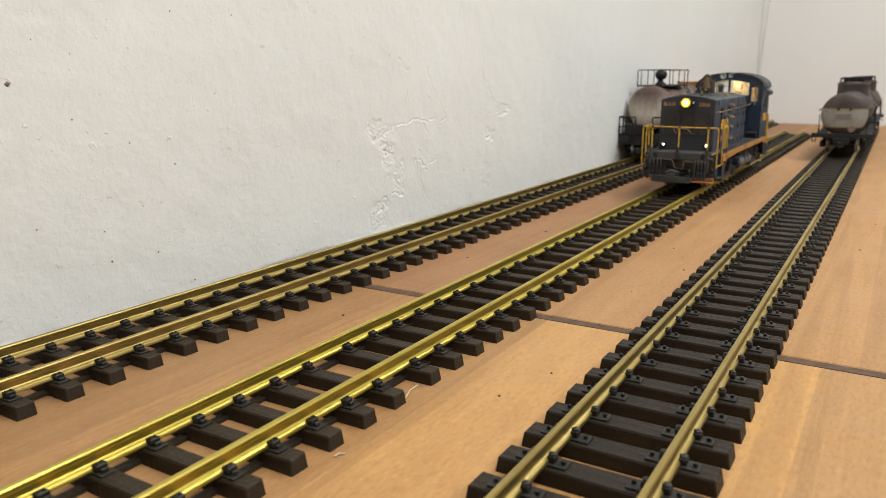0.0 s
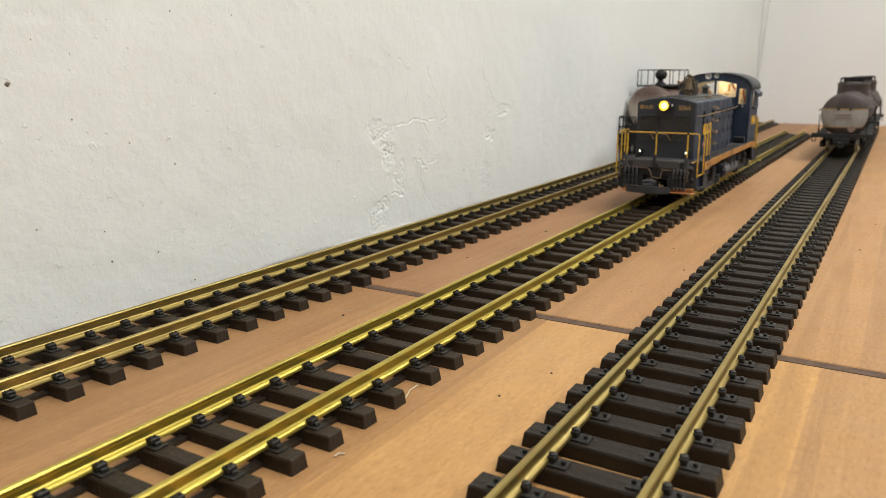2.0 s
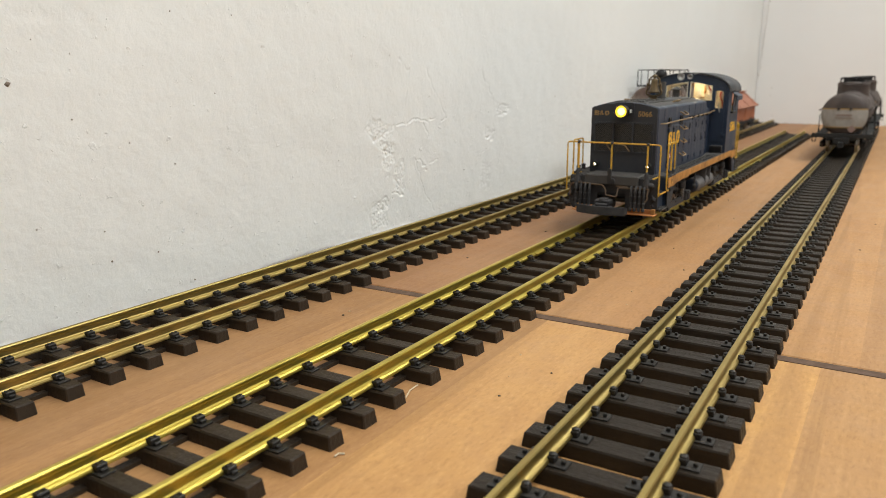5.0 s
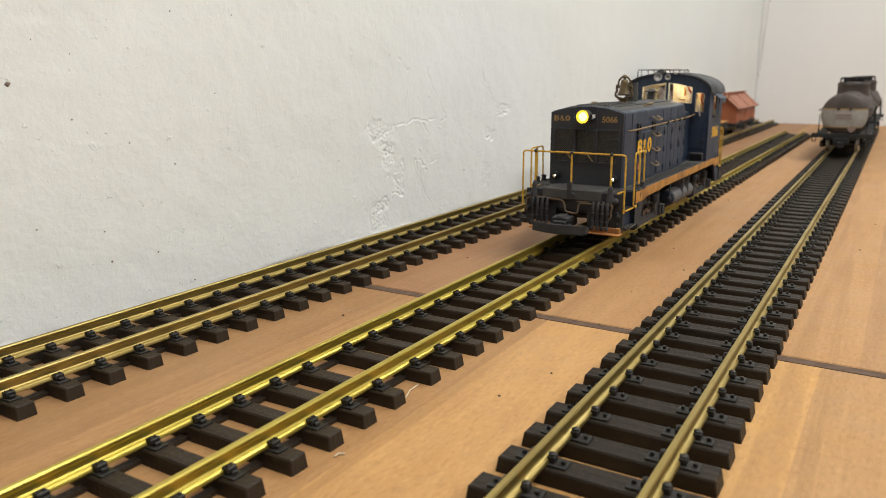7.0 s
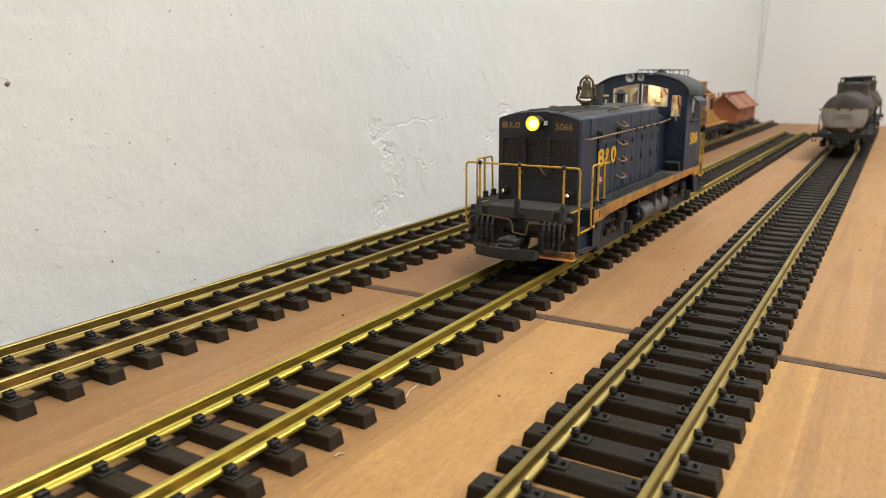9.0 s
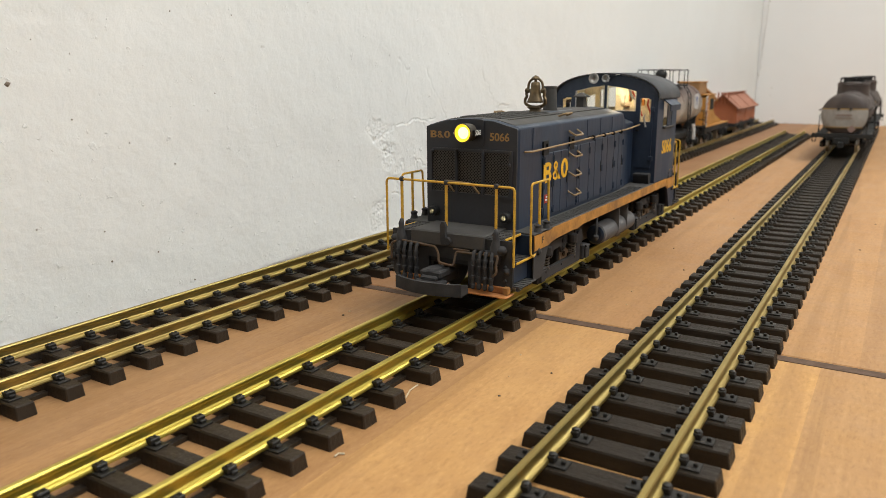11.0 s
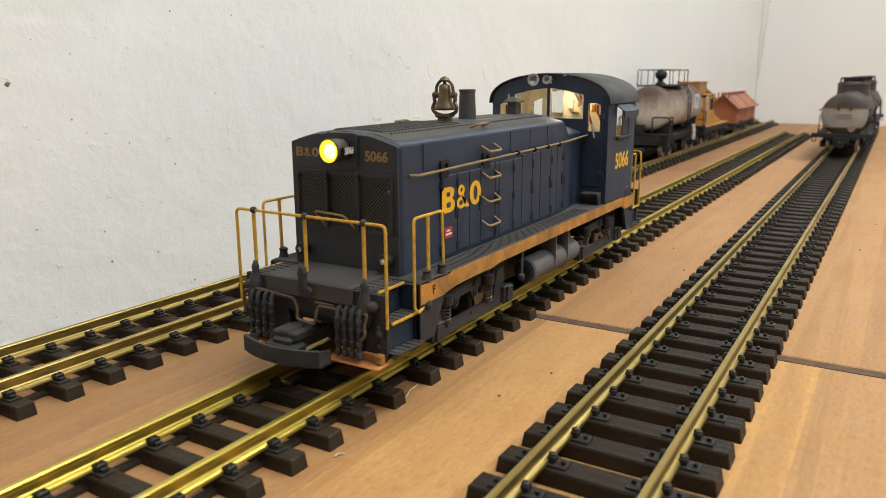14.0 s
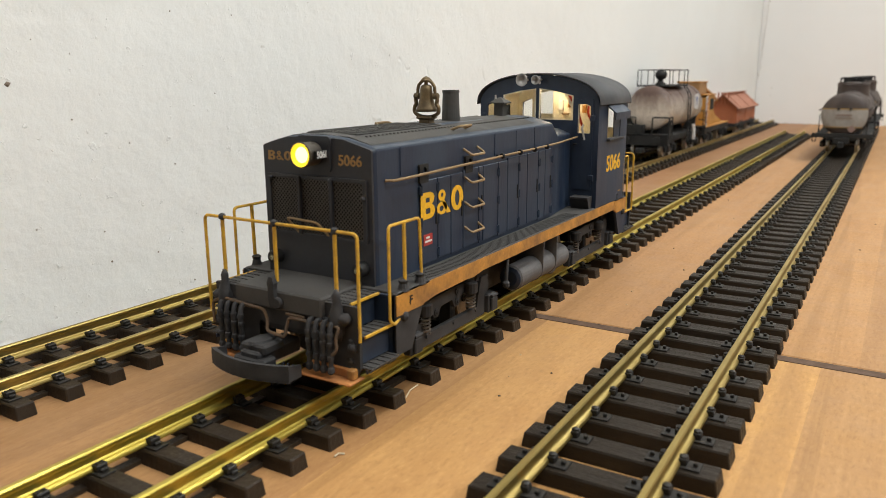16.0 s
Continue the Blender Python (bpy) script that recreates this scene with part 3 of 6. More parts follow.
def oblong(u0, u1, v0, v1, r=0.0015, n=3):
    """A rectangle with rounded corners, as pairs."""
    out = []
    for cu, cv, s in ((u1 - r, v1 - r, 0), (u0 + r, v1 - r, 1), (u0 + r, v0 + r, 2), (u1 - r, v0 + r, 3)):
        for k in range(n + 1):
            a = math.pi / 2 * (s + k / n)
            out.append((cu + r * math.cos(a), cv + r * math.sin(a)))
    return out


def loft(bm, sections):
    rings = [[bm.verts.new(p) for p in s] for s in sections]
    n = len(rings[0])
    fs = [bm.faces.new((a[k], a[(k + 1) % n], b[(k + 1) % n], b[k])) for a, b in zip(rings, rings[1:]) for k in range(n)]
    fs += [bm.faces.new(rings[0]), bm.faces.new(rings[-1])]
    bmesh.ops.recalc_face_normals(bm, faces=fs)
    return bm


def writing(name, text, size, m, material, parent, depth=0.00012, squeeze=1.0, label=""):
    """Raised lettering in the built-in font, turned into a mesh."""
    cu = bpy.data.curves.new(name, "FONT")
    cu.body, cu.size, cu.extrude, cu.offset = text, size, depth, size * 0.02
    cu.align_x, cu.align_y = "CENTER", "CENTER"
    tmp = bpy.data.objects.new(name, cu)
    me = bpy.data.meshes.new_from_object(tmp)
    bpy.data.objects.remove(tmp)
    me.materials.clear()
    me.materials.append(material)
    me.transform(Matrix.Diagonal((squeeze, 1, 1, 1)))
    ob = new(name, me)
    ob.parent = parent
    ob.matrix_local = m
    if label:
        tagged(ob, label)
    return ob


def emblem(name, w, h, m, material, parent, label):
    """The railway's mark as plain shapes: a block, a knot and a ring."""
    bm = B()
    d = 0.00014
    def sh(pts, holes=()):
        plate(bm, pts, list(holes), "z", 0, d)
    u = w / 3.0
    rings = lambda cx, cy, rx, ry, n=20: [(cx + rx * math.cos(2 * math.pi * k / n), cy + ry * math.sin(2 * math.pi * k / n)) for k in range(n)]
    block = [(-1.5 * u, -h / 2), (-0.84 * u, -h / 2), (-0.64 * u, -0.42 * h), (-0.54 * u, -0.24 * h), (-0.62 * u, -0.06 * h), (-0.76 * u, 0.03 * h), (-0.63 * u, 0.14 * h), (-0.60 * u, 0.30 * h), (-0.68 * u, 0.43 * h), (-0.88 * u, h / 2), (-1.5 * u, h / 2)]
    sh(block, [oblong(-1.18 * u, -0.90 * u, 0.12 * h, 0.30 * h, h * 0.05), oblong(-1.18 * u, -0.86 * u, -0.31 * h, -0.10 * h, h * 0.06)])
    sh(rings(-0.06 * u, 0.25 * h, 0.25 * u, 0.22 * h), [rings(-0.05 * u, 0.27 * h, 0.09 * u, 0.09 * h, 10)])
    sh(rings(-0.06 * u, -0.24 * h, 0.36 * u, 0.25 * h), [rings(-0.09 * u, -0.25 * h, 0.15 * u, 0.11 * h, 10)])
    sh([(-0.10 * u, 0.06 * h), (0.10 * u, 0.06 * h), (0.58 * u, -0.48 * h), (0.28 * u, -0.48 * h)])
    sh(rings(1.06 * u, 0, 0.46 * u, 0.5 * h, 26), [rings(1.06 * u, 0, 0.17 * u, 0.31 * h, 18)])
    return part(name, bm, material, parent, label, at=m)


RAIL_TOP = TIE_H + 0.0010 + 0.0086
WHEEL_R = 0.0165
LOCO_SCALE, LOCO_Z = 1.0146, -0.00245
AXLE_Z = (RAIL_TOP - LOCO_Z) / LOCO_SCALE + WHEEL_R
TRUCK_Y = (0.062, 0.274)
DECK = 0.0668
CAB0, CAB1, CAB_W = 0.2615, 0.3285, 0.0503


def build_hood(root):
    def section(y, w, ze, za, f=0.018):
        zb = DECK - 0.0005
        half = [(w, zb), (w, ze - 0.0016), (w - 0.0003, ze - 0.0006), (w - 0.0010, ze), (w - 0.0025, ze + 0.0005), (f, za - 0.0008), (f * 0.55, za), (0, za + 0.0002)]
        return [(x, y, z) for x, z in half] + [(-x, y, z) for x, z in half[-2::-1]]
    secs = [section(0.0008, 0.0342, 0.1332, 0.1382), section(0.0, 0.0330, 0.1320, 0.1372), ]
    secs = [secs[1], secs[0], section(0.0024, 0.0349, 0.1340, 0.1388), section(0.100, 0.0350, 0.1340, 0.1390), section(0.190, 0.0350, 0.1340, 0.1388),
            section(0.2130, 0.0338, 0.1338, 0.1386), section(0.2150, 0.0335, 0.1330, 0.1380), section(0.2270, 0.0318, 0.1250, 0.1300), section(0.2290, 0.0315, 0.1240, 0.1282),
            section(0.2400, 0.0302, 0.1238, 0.1280), section(CAB0 + 0.001, 0.0280, 0.1232, 0.1274)]
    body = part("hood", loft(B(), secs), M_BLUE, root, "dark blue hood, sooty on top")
    bv = body.modifiers.new("edge", "BEVEL")
    bv.width, bv.segments, bv.limit_method = 0.0008, 2, "ANGLE"
    # sooty front sheet with the radiator opening
    nose = part("front_sheet", plate(B(), [(-0.0344, DECK), (0.0344, DECK), (0.0344, 0.1326), (0.0336, 0.1334), (0.0175, 0.1376), (0, 0.1384), (-0.0175, 0.1376), (-0.0336, 0.1334), (-0.0344, 0.1326)],
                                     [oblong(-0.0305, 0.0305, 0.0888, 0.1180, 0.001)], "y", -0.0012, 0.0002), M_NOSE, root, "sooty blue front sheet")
    frame = part("radiator_frame", plate(B(), oblong(-0.0316, 0.0316, 0.0878, 0.1190, 0.001),
                                         [oblong(-0.0298 + i * 0.0203, -0.0111 + i * 0.0203, 0.0893, 0.1172, 0.0005) for i in range(3)], "y", -0.0024, -0.0010), M_NOSE, nose)
    for i in range(3):
        a, b, z0, z1 = -0.0298 + i * 0.0203, -0.0111 + i * 0.0203, 0.0893, 0.1172
        bm = B()
        part("radiator_core", box(B(), a - 0.0006, b + 0.0006, -0.0002, 0.0000, z0 - 0.0006, z1 + 0.0006), M_CORE, nose)
        step, t = 0.00215, 0.00030
        for s in (1, -1):
            k = a - (z1 - z0)
            while k < b + (z1 - z0):
                u0, v0, u1, v1 = (k, z0, k + (z1 - z0), z1) if s > 0 else (k, z1, k + (z1 - z0), z0)
                if u0 < a:
                    v0 += (a - u0) * s
                    u0 = a
                if u1 > b:
                    v1 -= (u1 - b) * s
                    u1 = b
                if u1 - u0 > 0.0005:
                    dx, dz = t * 0.7, -t * 0.7 * s
                    y = -0.0014 - 0.0002 * (s > 0)
                    vs = [bm.verts.new((u0 - dx, y, v0 - dz)), bm.verts.new((u1 - dx, y, v1 - dz)), bm.verts.new((u1 + dx, y, v1 + dz)), bm.verts.new((u0 + dx, y, v0 + dz)),
                          bm.verts.new((u0, y + 0.0004, v0)), bm.verts.new((u1, y + 0.0004, v1))]
                    bm.faces.new(vs[:4])
                    bm.faces.new((vs[0], vs[1], vs[5], vs[4]))
                    bm.faces.new((vs[3], vs[2], vs[5], vs[4]))
                k += step
        tagged(part("radiator_screen", bm, M_SCREEN, nose, "diagonal wire radiator screen"), kind="stuff")
    for x in (-0.0290, 0.0100, 0.0300):
        part("latch", rod(B(), "-y", x, -0.002, 0.1168 if x < 0.02 else 0.110, 0.0011, 0.0018, 8, 0.0003), M_NOSE, nose)
    for x in (-0.0101, 0.0102):
        part("divider", box(B(), x - 0.0009, x + 0.0009, -0.0036, -0.0012, 0.0885, 0.1185, 0.0004), M_NOSE, nose)
    part("grab_iron", wire(B(), [(-0.012, -0.002, 0.0895), (-0.0165, -0.006, 0.0975), (0.0035, -0.006, 0.0965), (0.0075, -0.002, 0.0895)], 0.0006, 6, bend=0.002), M_GRAB, root, "bent tan grab iron")
    # headlight
    hl = part("headlight", turned(B(), [(0.0054, 0.0), (0.0058, 0.002), (0.0061, 0.0095), (0.0064, 0.0100), (0.0064, 0.0108), (0.0058, 0.0110), (0.0055, 0.0095), (0.0, 0.0093)], along("-y", 0, -0.001, 0.1302), 32), M_HEAD, root, "round headlight, lit warm yellow")
    part("reflector", turned(B(), [(0.0, 0.0094), (0.0056, 0.0095), (0.0058, 0.0112), (0.0055, 0.0112), (0.0044, 0.0099), (0.0, 0.0097)], along("-y", 0, -0.001, 0.1302), 32), M_RIM_GLOW, hl, "reflector rim, made to glow yellow")
    part("lens", turned(B(), [(0.0040, 0.0098), (0.0036, 0.0103), (0.0022, 0.0107), (0, 0.0109)], along("-y", 0, -0.001, 0.1302), 28), M_LAMP, hl, "bright headlight lens")
    part("bracket", plate(B(), oblong(-0.0105, 0.0105, 0.1215, 0.1388, 0.002), [], "y", -0.0022, -0.0010), M_NOSE, hl)
    for s in (-1, 1):
        nb = part("number_board", box(B(), min(s * 0.0062, s * 0.0082), max(s * 0.0062, s * 0.0082), -0.0095, -0.0015, 0.1283, 0.1322, 0.0002), M_BLACK, hl, "small black number board")
        writing("number", "5066", 0.0046, pose(s * 0.0083, -0.0055, 0.1302) @ pose(0, 0, 0, 90, 0, 90 * s), M_WHITE, nb, squeeze=0.85, depth=0.00008)
    writing("number", "5066", 0.0072, pose(0.0217, -0.0013, 0.1273, 90, 0, 0), M_LETTER_DULL, nose, label="dusty ochre number")
    emblem("emblem", 0.0155, 0.0048, pose(-0.0235, -0.0012, 0.1280, 90, 0, 0), M_LETTER_DULL, nose, "dusty ochre railway mark")
    # marker lamps sunk in short tubes
    for x in (-0.0278, 0.0278):
        ml = part("marker_lamp", turned(B(), [(0.0038, 0.0), (0.0038, 0.0030), (0.0032, 0.0052), (0.0016, 0.0056), (0.0015, 0.0001), (0, 0.0001)], along("-y", x, -0.0010, 0.0752), 18), M_BLACK, root, "round black marker lamp")
        part("lens", turned(B(), [(0.0014, 0.0002), (0.0010, 0.0007), (0, 0.0008)], along("-y", x, -0.0010, 0.0752), 12), M_MARKER, ml, "small lit lens")
    # doors, hinges, grab irons and rails on both sides
    seams = [0.0385, 0.0550, 0.0690, 0.0825, 0.1010, 0.1065, 0.1260, 0.1390, 0.1550, 0.1680, 0.1855, 0.1970, 0.2080]
    hinge_me = None
    for s in (-1, 1):
        w = 0.0350
        for k, (a, b) in enumerate(zip(seams, seams[1:])):
            low = 0.0690 + (0.0006 if k % 2 else 0)
            top = 0.1138 if k < 3 else (0.1150 if k < 7 else 0.1165)
            d = part("door", box(B(), min(s * w, s * (w + 0.0007)), max(s * w, s * (w + 0.0010)), a + 0.0003, b - 0.0003, low, top, 0.0003), M_BLUE, root)
            if k in (0, 2, 4, 7, 9, 11):
                part("latch", box(B(), min(s * w, s * (w + 0.0016)), max(s * w, s * (w + 0.0016)), b - 0.0024, b - 0.0012, 0.089, 0.098, 0.0003), M_BLACK, d)
        for y in (0.0385, 0.0550, 0.1010, 0.1260, 0.1550, 0.1855, 0.2080):
            for z in (0.0735, 0.0920, 0.1090):
                if hinge_me is None:
                    bm = B()
                    box(bm, -0.0003, 0.0016, -0.0012, 0.0012, -0.0022, 0.0022, 0.0003)
                    rod(bm, "z", 0.0016, 0, -0.0026, 0.0006, 0.0052, 6)
                    hinge_me = bpy.data.meshes.new("hinge")
                    bm.to_mesh(hinge_me)
                    bm.free()
                    hinge_me.materials.append(M_BLUE)
                shared("hinge", hinge_me, root, pose(s * w, y + (0.0012 if (y * 1000) % 2 > 1 else 0), z, 0, 0, 0 if s > 0 else 180))
        for y in (0.0215, 0.1225, 0.1520, 0.1800):
            part("panel_seam", box(B(), min(s * w, s * (w + 0.0003)), max(s * w, s * (w + 0.0003)), y, y + 0.0005, 0.1190, 0.1326), M_BLUE, root)
        part("side_handrail", wire(B(), [(s * 0.0352, 0.0085, 0.1178), (s * 0.0392, 0.0110, 0.1178), (s * 0.0392, 0.205, 0.1200), (s * 0.0378, 0.224, 0.1203), (s * 0.034, CAB0 - 0.001, 0.1208)], 0.00072, 8, bend=0.003), M_GRAB, root, "long tan handrail")
        for y in (0.125, 0.150, 0.172, 0.192):
            st = part("stanchion", rod(B(), "x" if s > 0 else "-x", s * 0.0348, y, 0.1192, 0.0006, 0.0040, 8), M_BLACK, root)
            part("ring", turned(B(), [(0.0016, -0.0009), (0.0019, 0), (0.0016, 0.0009)], along("y", s * 0.0392, y, 0.1192), 12), M_BLACK, st)
        for y in (0.0415, 0.0890):
            lug = plate(B(), oblong(y - 0.0042, y + 0.0042, 0.1128, 0.1226, 0.0008), [oblong(y - 0.0012, y + 0.0026, 0.1172, 0.1208, 0.0016, 4)], "x", s * 0.0350, s * 0.0364)
            part("lifting_lug", lug, M_BLACK, root, "black lug plate with a hole")
        for z in (0.0800, 0.0945, 0.1088, 0.1243):
            part("grab_iron", wire(B(), [(s * 0.0350, 0.0845, z + 0.0024), (s * 0.0405, 0.0850, z - 0.0010), (s * 0.0405, 0.1000, z - 0.0010), (s * 0.0350, 0.1005, z + 0.0024)], 0.00075, 7, bend=0.0015), M_GRAB, root, "tan ladder grab iron")
        part("grab_iron", wire(B(), [(s * 0.0240, 0.0890, 0.1365), (s * 0.0300, 0.0895, 0.1388), (s * 0.0300, 0.1030, 0.1388), (s * 0.0240, 0.1035, 0.1365)], 0.0008, 7, bend=0.0015), M_GRAB, root, "tan roof grab iron")
        turn = pose(s * 0.0361, 0.0600, 0.1003) @ pose(0, 0, 0, 90, 0, 90 * s)
        emblem("emblem", 0.0440, 0.0142, turn, M_LETTER, root, "bright yellow railway mark")
        sign = part("sign", box(B(), min(s * 0.0359, s * 0.0363), max(s * 0.0359, s * 0.0363), 0.0405, 0.0490, 0.0790, 0.0850), M_RED, root, "small red sign with white bars")
        for z, u, v in ((0.0832, 0.0425, 0.0460), (0.0812, 0.0415, 0.0480)):
            part("text_bar", box(B(), min(s * 0.0363, s * 0.0365), max(s * 0.0363, s * 0.0365), u, v, z - 0.0005, z + 0.0005), M_WHITE, sign)
    # roof: ribbed grating between rows of rivets
    grating = part("roof_grating", box(B(), -0.0160, 0.0160, 0.012, 0.092, 0.1384, 0.1394, 0.0003), M_ROOF, root, "sooty roof grating")
    bm = B()
    for i in range(66):
        y = 0.0135 + i * 0.00118
        box(bm, -0.0150, 0.0150, y, y + 0.0005, 0.1393, 0.1397)
    part("slats", bm, M_ROOF, grating)
    bm = B()
    for s in (-1, 1):
        for i in range(56):
            turned(bm, [(0.00085, 0), (0.0007, 0.0007), (0, 0.0009)], pose(s * 0.0205, 0.014 + i * 0.0034, 0.1376), 6)
    tagged(part("rivets", bm, M_ROOF, root), kind="stuff")
    part("roof_sheet", loft(B(), [[(x, y, z) for x, z in ((-0.0312, 0.1350), (-0.018, 0.1384), (0, 0.1394), (0.018, 0.1384), (0.0312, 0.1350), (0.018, 0.1376), (0, 0.1386), (-0.018, 0.1376))] for y in (0.0035, 0.1905)]), M_ROOF, root, "sooty roof sheet")
    # bell in its yoke, which stands across the hood
    bell = part("bell", turned(B(), [(0, 0.0158), (0.0022, 0.0157), (0.0034, 0.0149), (0.0037, 0.0125), (0.0040, 0.0085), (0.0047, 0.0050), (0.0060, 0.0018), (0.0067, 0.0), (0.0056, 0.0004), (0.0, 0.0040)], pose(0, 0.1010, 0.1460), 22), M_BELL, root, "sooty bronze bell", smooth=True)
    part("yoke", wire(B(), [(-0.0062, 0.101, 0.1556), (-0.0078, 0.101, 0.1530), (-0.0070, 0.101, 0.1508), (-0.0088, 0.101, 0.1480), (-0.0084, 0.101, 0.1450), (-0.0045, 0.101, 0.1430), (0, 0.101, 0.1424), (0.0045, 0.101, 0.1430), (0.0084, 0.101, 0.1450), (0.0088, 0.101, 0.1480), (0.0070, 0.101, 0.1508), (0.0078, 0.101, 0.1530), (0.0062, 0.101, 0.1556)], 0.0012, 8, bend=0.003), M_BELL, bell)
    part("arch", wire(B(), [(-0.0062, 0.101, 0.1552), (-0.0058, 0.101, 0.1610), (-0.0030, 0.101, 0.1638), (0, 0.101, 0.1646), (0.0030, 0.101, 0.1638), (0.0058, 0.101, 0.1610), (0.0062, 0.101, 0.1552)], 0.0010, 8, bend=0.003), M_BELL, bell)
    bm = B()
    for x in (-0.0084, 0.0048):
        rod(bm, "x", x, 0.101, 0.1550, 0.0019, 0.0036, 10, 0.0004)
    turned(bm, [(0.0034, 0), (0.0022, 0.0014), (0.0, 0.0024)], pose(0, 0.1010, 0.1643), 10)
    rod(bm, "z", 0, 0.101, 0.1612, 0.0012, 0.003, 8)
    part("pivots", bm, M_BELL, bell)
    part("pedestal", loft(B(), [[(-a, 0.101 - b, z), (a, 0.101 - b, z), (a, 0.101 + b, z), (-a, 0.101 + b, z)] for a, b, z in ((0.0050, 0.0042, 0.1380), (0.0036, 0.0030, 0.1395), (0.0034, 0.0028, 0.1410), (0.0050, 0.0040, 0.1422), (0.0044, 0.0036, 0.1434))]), M_BELL, bell)
    # exhaust stack, oval and slightly tapered, and the small vent
    bm = B()
    ring = lambda r, z, k=0.95: [(k * r * math.cos(2 * math.pi * i / 24), 0.1295 + r * math.sin(2 * math.pi * i / 24), z) for i in range(24)]
    loft(bm, [ring(0.0062, 0.1372), ring(0.0060, 0.1400), ring(0.0053, 0.1562), ring(0.0056, 0.1565), ring(0.0056, 0.1580), ring(0.0044, 0.1580), ring(0.0043, 0.1480)])
    part("chimney", bm, M_ROOF, root, "grey sooty exhaust stack")
    vent = part("vent", box(B(), -0.0034, 0.0034, 0.1946, 0.2014, 0.1370, 0.1476, 0.0004), M_ROOF, root, "small square roof vent")
    bm = B()
    loft(bm, [[(-a, 0.198 - a, z), (a, 0.198 - a, z), (a, 0.198 + a, z), (-a, 0.198 + a, z)] for a, z in ((0.0056, 0.1474), (0.0058, 0.1482), (0.0016, 0.1512), (0.0004, 0.1516))])
    part("cap", bm, M_ROOF, vent)
    part("pipe", wire(B(), [(-0.008, 0.206, 0.1360), (-0.008, 0.206, 0.1530)], 0.0007, 6), M_HORN, root, "thin grey pipe")


def arch(w, z0, za, n=40, dy=0.0):
    """Cab roof line from +w to -w: a flat ellipse that rises from z0 to za."""
    return [(w * math.cos(math.pi * k / n), z0 + (za - z0) * math.sin(math.pi * k / n) ** 0.85) for k in range(n + 1)]


